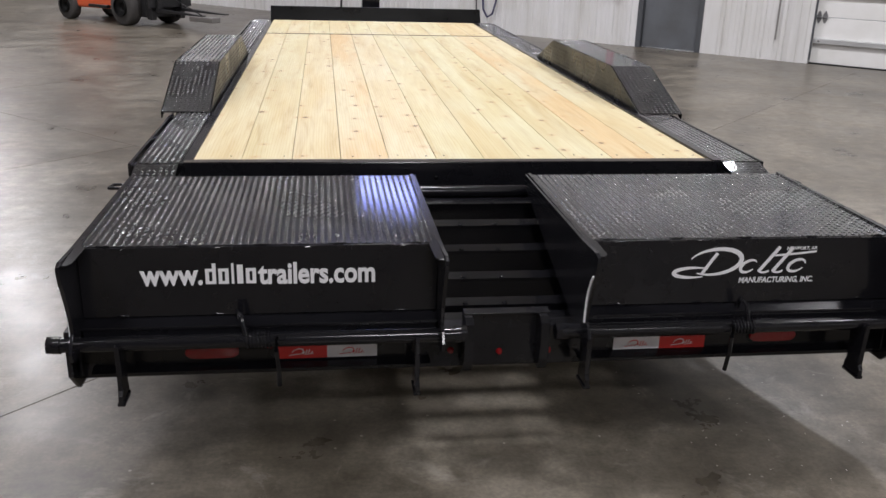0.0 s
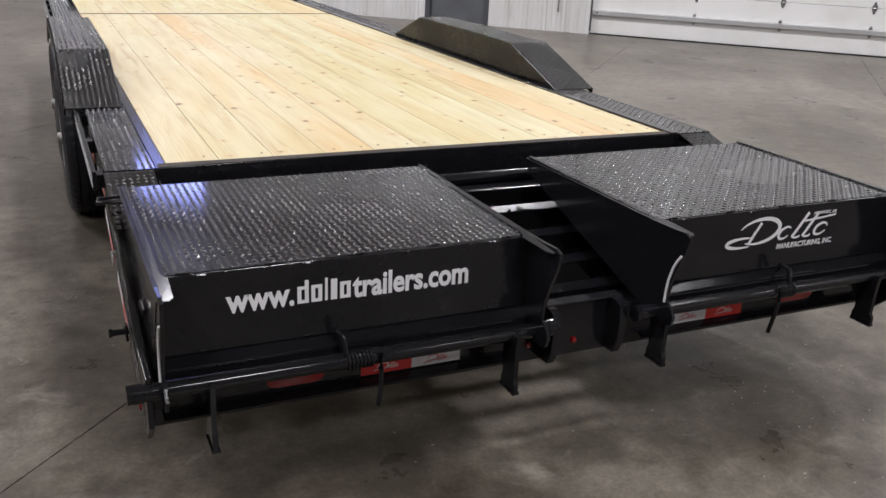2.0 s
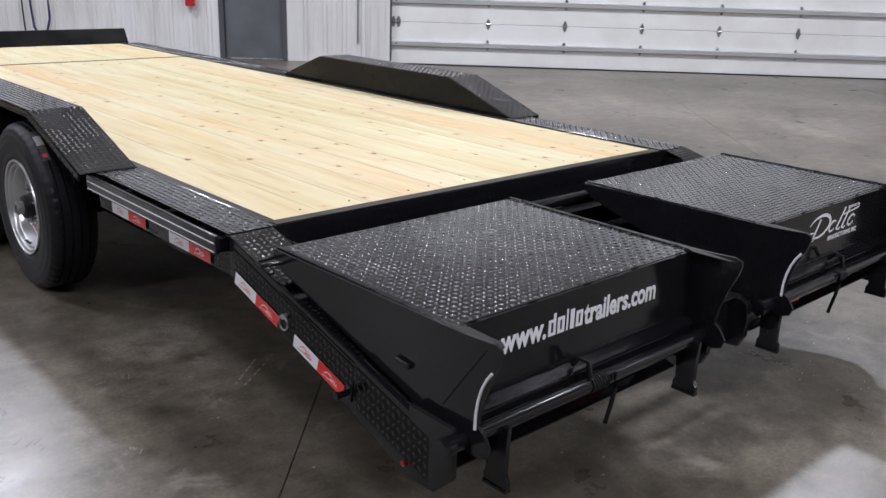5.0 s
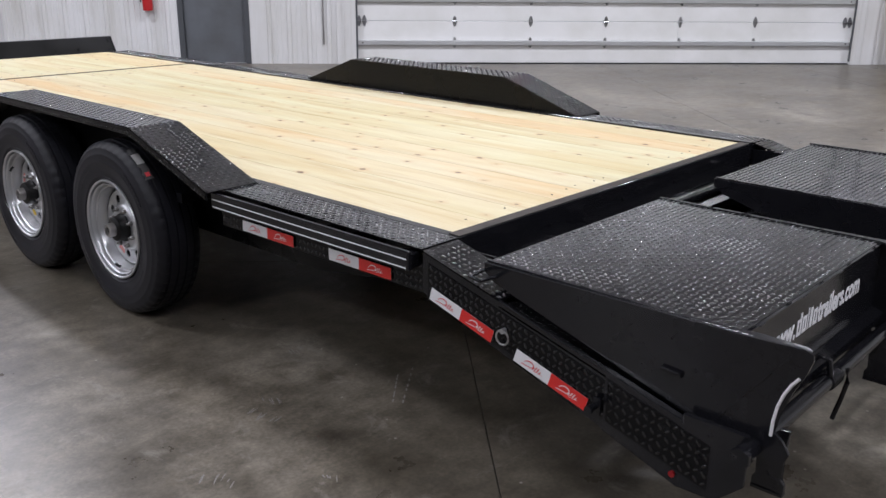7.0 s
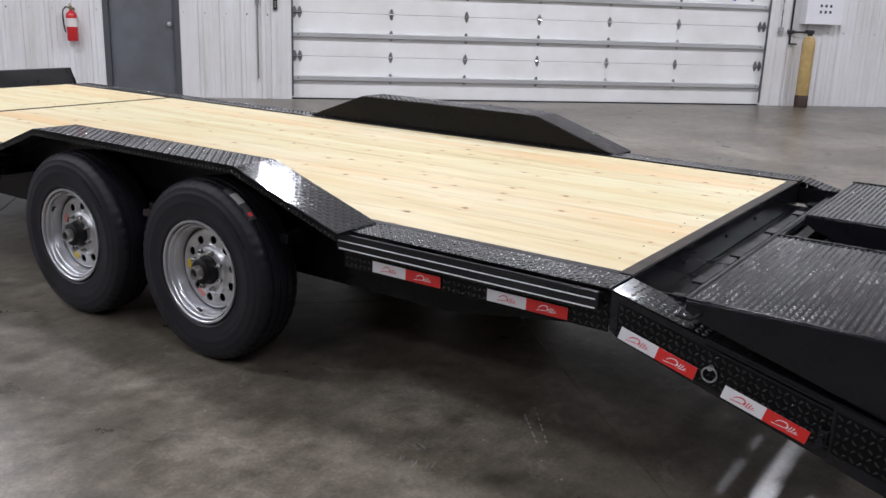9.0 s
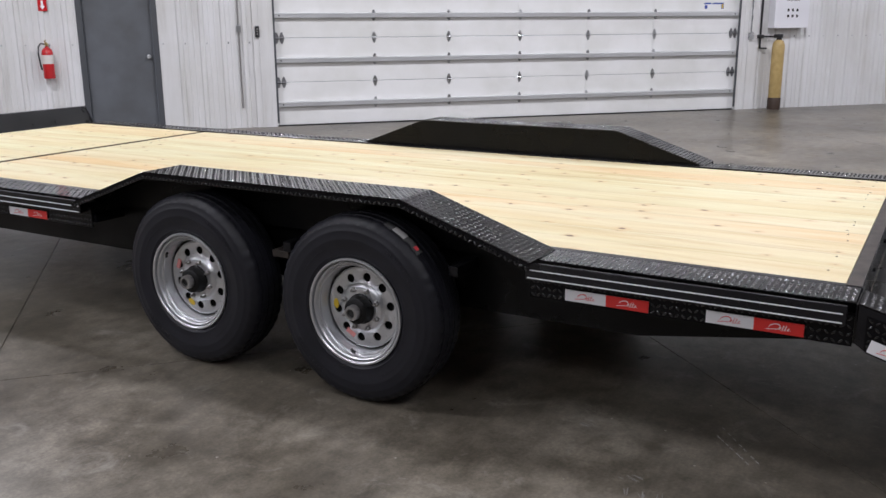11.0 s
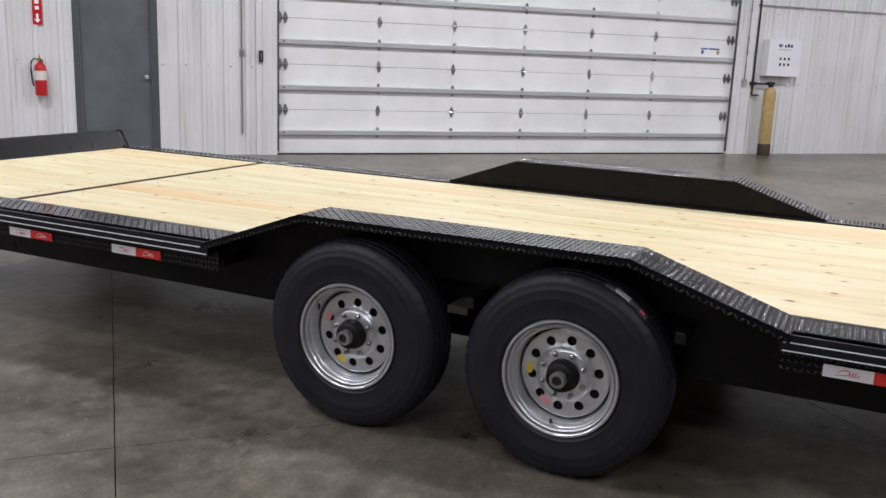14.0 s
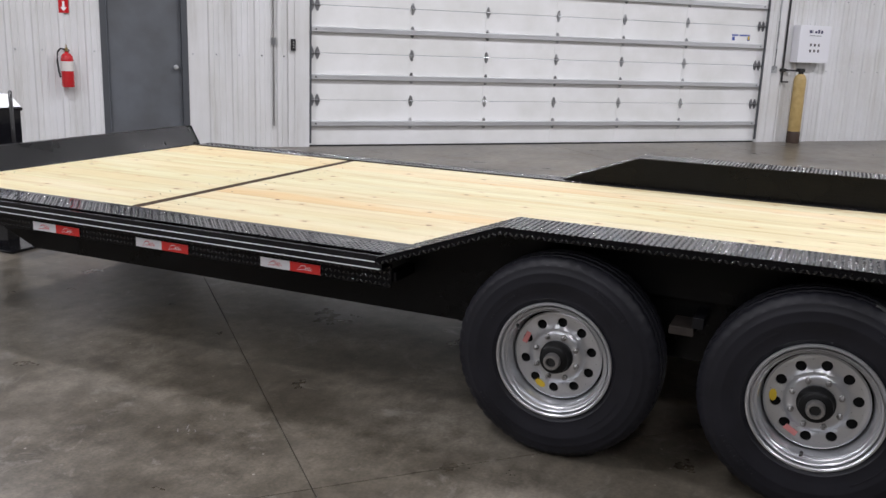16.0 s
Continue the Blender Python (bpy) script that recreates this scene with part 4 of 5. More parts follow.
# dovetail
slope = lambda y: 0.688 - 0.268 * (4.105 - y)
SIDE = [(4.105, 0.688), (3.10, 0.425), (3.075, 0.36), (3.08, 0.318), (3.20, 0.262), (4.07, 0.535), (4.105, 0.56)]
for side in (-1, 1):
    b = prism(B(), SIDE, "x", *span(side, 1.270, 1.276), 0.0)
    part("tail_side_plate", b, M_BLACK, TR)
    # sloping tread strip on top of the side, and raised lugs on its flank
    ln = math.hypot(1.0, 0.268)
    d = (0, 1.0 / ln, 0.268 / ln)
    xa = min(C + side * 1.114, C + side * 1.276)
    part("tail_tread_plate", tread_mesh("tail_tread_plate", (xa, 3.80, slope(3.80) + 0.002), (1, 0, 0), d, 0.162, 0.305 * ln, M_TREAD), None, TR)
    part("tail_strip", tread_mesh("tail_strip", (xa, 3.105, slope(3.105) - 0.016), (1, 0, 0), d, 0.162, 0.695 * ln, M_TREAD_SHADED), None, TR)
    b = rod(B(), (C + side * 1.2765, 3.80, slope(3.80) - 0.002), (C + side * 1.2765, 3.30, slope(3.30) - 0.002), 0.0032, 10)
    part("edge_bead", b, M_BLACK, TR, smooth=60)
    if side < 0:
        me = tread_mesh("tail_flank", (C - 1.278, 4.08, 0.545), (0, -1.0 / ln, -0.275 / ln), (0, 0, 1), 0.98, 0.11, M_TREAD_SHADED, thick=0.002)
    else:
        me = tread_mesh("tail_flank", (C + 1.278, 3.135, 0.285), (0, 1.0 / ln, 0.275 / ln), (0, 0, 1), 0.98, 0.11, M_TREAD_SHADED, thick=0.002)
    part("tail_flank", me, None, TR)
    b = tube_path(B(), [(C + side * 1.290, 3.775 + 0.022 * math.cos(2 * math.pi * k / 24), 0.503 + 0.022 * math.sin(2 * math.pi * k / 24)) for k in range(25)], 0.0027, 8)
    part("pull_ring", b, M_GALV, TR, "bright steel pull ring", 60)
    b = rod(B(), (C + side * 1.262, 3.775, 0.523), (C + side * 1.294, 3.775, 0.523), 0.008, 12)
    part("ring_boss", b, M_GALV, TR, smooth=40)
    b = rod(B(), (C + side * 1.25, 3.445, 0.408), (C + side * 1.335, 3.445, 0.408), 0.009, 12)
    rod(b, (C + side * 1.327, 3.445, 0.408), (C + side * 1.337, 3.445, 0.408), 0.012, 12)
    box(b, *span(side, 1.286, 1.294), 3.433, 3.457, 0.380, 0.430, 0.003)
    part("latch_pin", b, M_BLACK, TR, smooth=40)
    b = box(B(), *span(side, 1.253, 1.264), 3.228, 3.240, 0.545, 0.562, 0.003)
    rod(b, (C + side * 1.259, 3.232, 0.556), (C + side * 1.259, 3.285, 0.560), 0.006, 10)
    part("latch_bracket", b, M_BLACK, TR)
    b = prism(B(), [(3.43, 0.512), (3.13, 0.432), (3.10, 0.40), (3.095, 0.30), (3.20, 0.258), (3.43, 0.335)], "x", *span(side, 1.262, 1.284), 0.002)
    end_box = part("tail_end_box", b, M_BLACK, TR)
    lx = math.hypot(0.30, 0.082)
    if side < 0:
        me = tread_mesh("end_box_tread", (C - 1.2855, 3.42, 0.365), (0, -0.30 / lx, -0.082 / lx), (0, 0, 1), lx, 0.125, M_TREAD_SHADED, thick=0.001)
    else:
        me = tread_mesh("end_box_tread", (C + 1.2855, 3.12, 0.283), (0, 0.30 / lx, 0.082 / lx), (0, 0, 1), lx, 0.125, M_TREAD_SHADED, thick=0.001)
    part("end_box_tread", me, None, end_box)
    b = rod(B(), (C + side * 1.275, 3.215, 0.292), (C + side * 1.2895, 3.215, 0.292), 0.009, 12)
    part("marker_lamp", b, M_LENS, TR, "small round red marker lamp", 40)
    b = tube_path(B(), [(C + side * 1.235, 3.90, 0.665), (C + side * 1.31, 3.885, 0.668), (C + side * 1.318, 3.84, 0.668), (C + side * 1.25, 3.83, 0.668)], 0.006, 8)
    part("latch_handle", b, M_BLACK, TR, smooth=50)
for y, deep in ((3.90, 0.12), (3.75, 0.12), (3.59, 0.11), (3.43, 0.10), (3.29, 0.06), (3.215, 0.03)):
    z = slope(y) - 0.045
    m = Matrix.Translation((0, y, z)) @ pose(0, 0, 0, 15, 0, 0)
    b = box(B(), C - 1.24, C + 1.24, -0.022, 0.022, -0.004, 0.004, 0.0015, m)
    box(b, C - 1.24, C + 1.24, -0.022, -0.016, -deep, -0.005, 0.001, m)
    part("tail_cross_member", b, M_FRAME, TR)
    for x in (-0.10, 0.03):
        part("weld_spot", lathe(B(), [(0.009, 0), (0.007, 0.004), (0, 0.005)], 8, m @ pose(x + 0.1 * (y - 3.5), -0.012, 0.004)), M_BLACK, TR, smooth=60)

# hidden plates added below the ramps to keep light off the floor
for side in (-1, 1):
    tilt = Matrix.Translation((0, 3.1, 0.30)) @ pose(0, 0, 0, 14.5, 0, 0) @ Matrix.Translation((0, -3.1, 0))
    b = box(B(), *span(side, 0.235, 1.24), 3.1, 4.1, 0.0, 0.004, 0, tilt)
    part("tail_light_block", b, M_FRAME, TR)

# rear bumper with lamps
b = B()
box(b, C - 1.275, C + 1.275, 3.135, 3.20, 0.272, 0.405, 0.004)
part("bumper", b, M_BLACK, TR)
b = box(B(), C - 0.135, C + 0.135, 3.118, 3.136, 0.285, 0.462, 0.004)
part("hitch_plate", b, M_BLACK, TR)
for side in (-1, 1):
    b = prism(B(), [(3.03, 0.47), (3.20, 0.47), (3.20, 0.26), (3.10, 0.262), (3.03, 0.33)], "x", *span(side, 1.27, 1.285), 0.003)
    part("bumper_end_plate", b, M_BLACK, TR)
    xc = C + side * 0.893
    outline = [(xc + 0.079 * math.copysign(abs(math.cos(a)) ** 0.45, math.cos(a)), 0.351 + 0.019 * math.copysign(abs(math.sin(a)) ** 0.6, math.sin(a))) for a in [2 * math.pi * k / 40 for k in range(40)]]
    b = prism(B(), outline, "y", 3.122, 3.134, 0.004)
    part("tail_lamp", b, M_LENS, TR, "long rounded dark red tail lamp", 30)
for x in (-0.142, 0.092):
    b = prism(B(), [(3.125, 0.465), (3.075, 0.465), (3.05, 0.45), (3.045, 0.40), (3.05, 0.33), (3.07, 0.29), (3.125, 0.285)], "x", x - 0.014, x + 0.014, 0.003)
    part("hinge_lug", b, M_BLACK, TR)
b = box(B(), C - 0.135, C + 0.135, 3.095, 3.14, 0.462, 0.468, 0.002)
part("hitch_plate_top", b, M_BLACK, TR)
for x in (-0.186, -0.035, 0.122):
    b = lathe(B(), [(0.0, 0.010), (0.008, 0.008), (0.011, 0.0)], 16, pose(x, 3.118 if x > -0.13 else 3.134, 0.329, 90, 0, 0))
    part("marker_lamp", b, M_LENS, TR, "small round red marker lamp", 50)


# reflective tape with a plain script mark on each half
def squiggle(bm, m, s):
    ribbon(bm, arc(0.0, 0.0, 0.26 * s, 0.17 * s, 200, -60, 16, 0.5), [0.02 * s + 0.035 * s * math.sin(math.pi * i / 16) for i in range(17)], m)
    ribbon(bm, [(-0.42 * s, -0.17 * s), (-0.1 * s, -0.13 * s), (0.1 * s, -0.1 * s)], 0.035 * s, m)
    for k in range(4):
        ribbon(bm, [(0.24 * s + 0.13 * s * k, -0.12 * s), (0.33 * s + 0.13 * s * k, 0.12 * s if k in (1, 2) else 0.02 * s)], 0.045 * s, m, 0.0001)
    ribbon(bm, [(0.3 * s, -0.16 * s), (0.8 * s, -0.10 * s)], 0.02 * s, m)
    return bm


def tape(m, red_first, length=0.306, h=0.042):
    """m: left end's middle, x along the tape, z out of it."""
    t = part("reflective_tape", box(B(), 0, length, -h / 2, h / 2, 0.0, 0.0008, 0, m), M_SILVER, TR, "red and silver reflective tape strip")
    a = 0.0 if red_first else length / 2
    part("red_half", box(B(), a, a + length / 2, -h / 2, h / 2, 0.0004, 0.0014, 0, m), M_RED, t)
    for x, mat in ((a + length / 4, M_WHITE), ((length / 2 - a) + length / 4, M_REDINK)):
        part("script_mark", squiggle(B(), m @ pose(x - 0.012, 0, 0.0022), 0.062), mat, t)
    return t


def side_tape(y, z, dip=0.0, length=0.306):
    # along -y, face to -x
    m = Matrix.Translation((C - (1.2815 if dip else 1.2675), y, z)) @ Matrix(((0, 0, -1, 0), (-1, 0, 0, 0), (0, 1, 0, 0), (0, 0, 0, 1))) @ pose(0, 0, 0, 0, 0, -dip)
    return tape(m, False, length)


for y in (5.06, 4.56, 8.217, 8.92, 9.58):
    side_tape(y, 0.574)
side_tape(4.066, 0.562, 16.2, 0.258)
side_tape(3.732, 0.461, 16.2, 0.258)
rear = Matrix(((1, 0, 0, 0), (0, 0, -1, 0), (0, 1, 0, 0), (0, 0, 0, 1)))
tape(Matrix.Translation((-0.722, 3.1335, 0.340)) @ rear, True)
tape(Matrix.Translation((0.340, 3.1335, 0.335)) @ rear, False)

# folded ramps
RAMP = [(3.880, 0.700), (3.10, 0.7045), (3.02, 0.707), (2.945, 0.712), (2.922, 0.704), (2.920, 0.690), (2.930, 0.655), (2.955, 0.600), (2.978, 0.540), (2.988, 0.485), (2.965, 0.470), (2.945, 0.440), (2.955, 0.412), (2.985, 0.402), (3.06, 0.412), (3.13, 0.432), (3.835, 0.642), (3.880, 0.672)]
for side in (-1, 1):
    x_in, x_out = C + side * 0.212, C + side * 1.252
    xl, xr = min(x_in, x_out), max(x_in, x_out)
    ramp_ob = new("ramp")
    ramp_ob.parent = TR
    ramp_ob.matrix_parent_inverse = world_of(TR).inverted()
    ramp_ob.matrix_basis = Matrix.Translation(((xl + xr) / 2, 3.4, 0.45))
    tagged(ramp_ob, "folded black steel loading ramp with diamond tread top")
    for x in (xl, xr - 0.010):
        b = prism(B(), RAMP, "x", x, x + 0.010, 0.0015)
        part("side_plate", b, M_BLACK, ramp_ob)
    b = tube_path(B(), [(xl - 0.001, y, z) for y, z in ((2.944, 0.640), (2.960, 0.618), (2.974, 0.590), (2.985, 0.555), (2.991, 0.515), (2.992, 0.476))], 0.0042, 8)
    part("edge_strip", b, M_SILVER, ramp_ob, "pale curved edge strip", 60)
    for x, w in ((xl + 0.010, 1), (xr - 0.010, -1)):
        b = prism(B(), [(x, 3.880), (x + w * 0.012, 3.880), (x + w * 0.014, 3.10), (x + w * 0.030, 3.07), (x + w * 0.026, 2.95), (x + w * 0.014, 2.932), (x, 2.932)], "z", 0.7010, 0.7055, 0.0008)
        part("top_flange", b, M_BLACK, ramp_ob)
    part("tread_top", tread_mesh("tread_top", (xl + 0.011, 3.0995, 0.700), (1, 0, 0), (0, 1, 0), xr - xl - 0.022, 0.7755, M_TREAD), None, ramp_ob, "black diamond tread plate")
    b = box(B(), xl + 0.011, xr - 0.011, 3.090, 3.099, 0.488, 0.698, 0.001)
    panel = part("end_panel", b, M_BLACK, ramp_ob, "glossy black panel with white lettering")
    b = prism(B(), [(3.098, 0.486), (3.055, 0.470), (3.055, 0.462), (3.10, 0.474)], "x", xl + 0.011, xr - 0.011, 0.001)
    part("lower_flange", b, M_BLACK, ramp_ob)
    b = box(B(), xl + 0.011, xr - 0.011, 3.06, 3.11, 0.405, 0.46, 0.004)
    part("lower_tube", b, M_BLACK, ramp_ob)
    b = rod(B(), (xl - 0.05, 3.030, 0.432), (xr + 0.045, 3.030, 0.432), 0.022, 24)
    part("hinge_tube", b, M_BLACK, ramp_ob, smooth=40)
    for x in (xl - 0.052, xr + 0.048):
        b = rod(B(), (x - 0.010, 3.030, 0.432), (x + 0.010, 3.030, 0.432), 0.025, 20)
        s_ = -1 if x < (xl + xr) / 2 else 1
        rod(b, (x + s_ * 0.010, 3.030, 0.432), (x + s_ * 0.026, 3.030, 0.432), 0.027, 6)
        part("hinge_collar", b, M_BLACK, ramp_ob, smooth=40)
    # coil spring and its hanging rods
    xs = -0.765 if side < 0 else 0.712
    turns = 7
    b = tube_path(B(), [(xs - 0.037 + 0.074 * k / (turns * 16), 3.030 + 0.0235 * math.cos(2 * math.pi * k / 16), 0.432 + 0.0235 * math.sin(2 * math.pi * k / 16)) for k in range(turns * 16 + 1)], 0.0042, 8)
    part("coil_spring", b, M_BLACK, ramp_ob, "black coil spring", 60)
    xr_ = -0.713 if side < 0 else 0.669
    b = tube_path(B(), [(xr_, 3.004, 0.452), (xr_, 2.998, 0.41), (xr_ + 0.004, 3.010, 0.35), (xr_ + 0.004, 3.025, 0.285)], 0.007, 8)
    part("lift_rod", b, M_FRAME, ramp_ob, smooth=60)
    xh = xs - 0.045 if side < 0 else xs + 0.005
    b = tube_path(B(), [(xh - 0.01, 3.07, 0.485), (xh - 0.012, 3.05, 0.515), (xh, 3.025, 0.505), (xh + 0.008, 3.020, 0.455)], 0.008, 8)
    part("spring_hook", b, M_BLACK, ramp_ob, smooth=60)
    for x in ((-1.153, -0.305) if side < 0 else (0.215, 1.110)):
        b = prism(B(), [(2.985, 0.440), (3.05, 0.440), (3.065, 0.39), (3.055, 0.30), (3.066, 0.285), (3.066, 0.262), (2.982, 0.262), (2.982, 0.288), (2.994, 0.30), (2.990, 0.39)], "x", x - 0.007, x + 0.007, 0.002)
        box(b, x - 0.011, x + 0.011, 2.982, 3.066, 0.256, 0.266, 0.002)
        part("ramp_leg", b, M_BLACK, ramp_ob)
    # weld seams on the side plate and round the tread top
    b = B()
    xo = x_out + side * 0.001
    weld(b, (xo, 2.965, 0.692), (xo, 3.13, 0.468), 0.0017)
    part("weld_seam", b, M_BLACK, ramp_ob, smooth=80)
    b = B()
    for x in (xl + 0.012, xr - 0.012):
        for k in range(6):
            weld(b, (x + (0.003 if x < (xl + xr) / 2 else -0.003), 3.13 + k * 0.13, 0.7040), (x + (0.003 if x < (xl + xr) / 2 else -0.003), 3.13 + k * 0.13 + 0.045, 0.7040), 0.0028)
    for k in range(5):
        x = xl + 0.06 + (xr - xl - 0.16) * k / 4
        weld(b, (x, 3.097, 0.7015), (x + 0.04, 3.097, 0.7015), 0.0028)
    part("weld_bead", b, M_BLACK, ramp_ob, "short shiny weld beads", 80, kind="stuff")
    # weld beads and small bolts along the panel's edges
    b = B()
    for i in range(4):
        x = xl + 0.12 + (xr - xl - 0.24) * i / 3
        for z in (0.695, 0.492):
            weld(b, (x - 0.018, 3.0895, z), (x + 0.018, 3.0895, z), 0.0028)
    part("weld_bead", b, M_BLACK, panel, kind="stuff")
    face = lambda x, z: Matrix.Translation((x, 3.0895, z)) @ rear
    if side < 0:
        lettering("www.", 0.090, face(-1.094, 0.585), M_WHITE, panel, bold=0.0027, width=0.174, label="white vinyl lettering")
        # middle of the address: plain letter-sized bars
        x = -0.913
        for w, h in ((0.032, 0.063), (0.031, 0.047), (0.011, 0.063), (0.021, 0.058), (0.031, 0.047)):
            b = box(B(), x + 0.002, x + w - 0.002, 3.0884, 3.0895, 0.585, 0.585 + h)
            if w > 0.03:
                b.free()
                b = B()
                for x0, x1, z0, z1 in ((x + 0.001, x + 0.0115, 0.585, 0.585 + 0.047), (x + w - 0.0115, x + w - 0.001, 0.585, 0.585 + h), (x + 0.0115, x + w - 0.0115, 0.585, 0.594), (x + 0.0115, x + w - 0.0115, 0.623, 0.632)):
                    box(b, x0, x1, 3.0884, 3.0895, z0, z1)
            part("name_bar", b, M_WHITE, panel)
            x += w + 0.0048
        lettering("trailers.com", 0.090, face(x, 0.584), M_WHITE, panel, bold=0.0027, width=-0.425 - x, label="white vinyl lettering")
    else:
        # maker's script logo, strokes kept close to its letterforms
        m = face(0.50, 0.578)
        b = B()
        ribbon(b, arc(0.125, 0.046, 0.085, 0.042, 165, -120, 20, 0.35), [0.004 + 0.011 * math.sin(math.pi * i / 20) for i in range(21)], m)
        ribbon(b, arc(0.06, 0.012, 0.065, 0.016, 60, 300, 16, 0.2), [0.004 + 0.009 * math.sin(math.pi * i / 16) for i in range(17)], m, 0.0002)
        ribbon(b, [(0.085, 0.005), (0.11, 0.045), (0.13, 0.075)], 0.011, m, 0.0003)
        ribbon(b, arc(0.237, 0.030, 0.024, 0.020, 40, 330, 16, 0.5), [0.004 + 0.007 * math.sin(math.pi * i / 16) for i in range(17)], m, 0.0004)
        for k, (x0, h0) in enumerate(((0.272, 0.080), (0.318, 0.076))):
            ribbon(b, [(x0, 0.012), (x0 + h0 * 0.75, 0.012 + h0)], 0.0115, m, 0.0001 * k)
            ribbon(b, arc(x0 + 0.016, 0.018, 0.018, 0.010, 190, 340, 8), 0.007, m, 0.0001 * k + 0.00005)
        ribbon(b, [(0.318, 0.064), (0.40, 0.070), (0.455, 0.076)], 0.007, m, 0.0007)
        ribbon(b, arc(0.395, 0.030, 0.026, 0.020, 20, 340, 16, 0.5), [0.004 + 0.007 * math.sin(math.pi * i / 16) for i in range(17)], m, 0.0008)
        part("script_mark", b, M_WHITE, panel, "white script logo in letter-like strokes")
        lettering("MANUFACTURING, INC.", 0.026, face(0.710, 0.553), M_WHITE, panel, bold=0.0006, width=0.248, shear=0.15, label="white vinyl lettering")
        lettering("NEWPORT, AR", 0.015, face(0.855, 0.660), M_WHITE, panel, bold=0.0003, width=0.10, shear=0.15, label="white vinyl lettering")

# headboard leaning forward, with gussets
b = B()
prism(b, [(10.512, 0.66), (10.522, 0.66), (10.622, 0.822), (10.612, 0.826), (10.602, 0.826)], "x", C - 1.10, C + 1.165, 0.001)
box(b, C - 1.10, C + 1.165, 10.602, 10.65, 0.816, 0.826, 0.002)
part("headboard", b, M_BLACK_DIM, TR)
for x in (C - 1.10, C + 1.155):
    b = prism(B(), [(10.50, 0.66), (10.60, 0.826), (10.65, 0.826), (10.65, 0.66)], "x", x, x + 0.010)
    part("headboard_gusset", b, M_BLACK, TR)
b = box(B(), C - 1.12, C + 1.16, Y_FRONT - 0.004, 10.56, 0.60, 0.694, 0.003)
part("front_beam", b, M_FRAME, TR)
# tongue, jack
for side in (-1, 1):
    b = B()
    xa, xb = C + side * 0.95, C + side * 0.10
    prism(b, [(xa - 0.05, 10.5), (xa + 0.05, 10.5), (xb + 0.05, 11.95), (xb - 0.05, 11.95)], "z", 0.42, 0.56, 0.004)
    part("tongue_beam", b, M_FRAME, TR)
b = box(B(), C - 0.10, C + 0.10, 11.20, 11.46, 0.55, 0.99, 0.006)
box(b, C - 0.05, C + 0.05, 11.24, 11.34, 0.02, 0.56, 0.004)
jack = part("jack", b, M_BLACK, TR)
part("jack_foot", box(B(), C - 0.16, C + 0.18, 11.08, 11.42, 0.0, 0.02, 0.003), M_FRAME, jack)
part("jack_cap", prism(B(), [(11.195, 0.99), (11.465, 0.99), (11.44, 1.07), (11.30, 1.07)], "x", C - 0.105, C + 0.105, 0.006), M_WHITE, jack, "white sloped lid")
part("jack_handle", rod(B(), (C + 0.01, 11.09, 0.985), (C + 0.01, 11.3, 0.985), 0.012, 12), M_BLACK, jack, smooth=40)
b = tube_path(B(), [(-0.36, 10.75, 0.60), (-0.365, 10.76, 0.85), (-0.35, 10.78, 1.05), (-0.25, 10.9, 1.12)], 0.012, 8)
part("power_cable", b, M_DARK, TR, "black trailer power cable", 60)

# deck planks, each its own board
SEAMS = [-1.084, -0.897, -0.698, -0.503, -0.307, -0.112, 0.089, 0.242, 0.437, 0.639, 0.830, 1.048]
for y0, y1, amber in ((Y_REAR, Y_BAT - 0.032, (3, 9)), (Y_BAT + 0.032, Y_FRONT - 0.006, ())):
    for i, (xa, xb) in enumerate(zip(SEAMS, SEAMS[1:])):
        gap = random.uniform(0.0008, 0.0016)
        x0, x1 = xa + gap, xb - gap
        dz = random.uniform(-0.0003, 0.0003)
        b = box(B(), -(x1 - x0) / 2, (x1 - x0) / 2, -(y1 - y0) / 2, (y1 - y0) / 2, -0.038, 0.0, 0.0005)
        p = part("plank", b, M_WOOD_AMBER if i in amber else M_WOOD, TR)
        p.matrix_basis = Matrix.Translation(((x0 + x1) / 2, (y0 + y1) / 2, DZ + dz))
b = box(B(), C - HALF, C + HALF, Y_BAT - 0.031, Y_BAT + 0.031, 0.655, DZ - 0.001, 0.001)
part("deck_batten", b, M_BATTEN, TR, "dark brown steel strip across deck")
# screw heads in pairs along some joists
b = B()
for y in (4.235, 8.98, 9.25, 10.42):
    for xa, xb in zip(SEAMS, SEAMS[1:]):
        for k in (0.2, 0.8):
            if random.random() < 0.45:
                continue
            x, yy = xa + (xb - xa) * k + random.uniform(-0.012, 0.012), y + random.uniform(-0.012, 0.012)
            rod(b, (x, yy, DZ - 0.004), (x, yy, DZ + 0.0014), 0.0042, 6)
part("deck_screws", b, M_HUB, TR, "dark screw heads in deck planks", kind="stuff")

# ---- things round the walls ----
def on_wall(x, z=0.0, y=0.0):
    return ROOM @ Matrix.Translation((x, y, z))


ext = thing("fire_extinguisher", on_wall(-3.12, 0.80, -0.10), "red fire extinguisher hung on the white siding wall", "extinguisher")
part("cylinder", lathe(B(), [(0, 0), (0.070, 0.0), (0.076, 0.012), (0.076, 0.34), (0.068, 0.385), (0.04, 0.415), (0.022, 0.425), (0.022, 0.445), (0, 0.445)], 32), M_EXT, ext, "", 40, at=Matrix())
b = B()
box(b, -0.018, 0.018, -0.03, 0.03, 0.44, 0.485, 0.004)
box(b, -0.010, 0.010, -0.11, 0.02, 0.485, 0.497, 0.003)
box(b, -0.010, 0.010, -0.10, 0.02, 0.515, 0.526, 0.003, pose(0, 0, 0, 6))
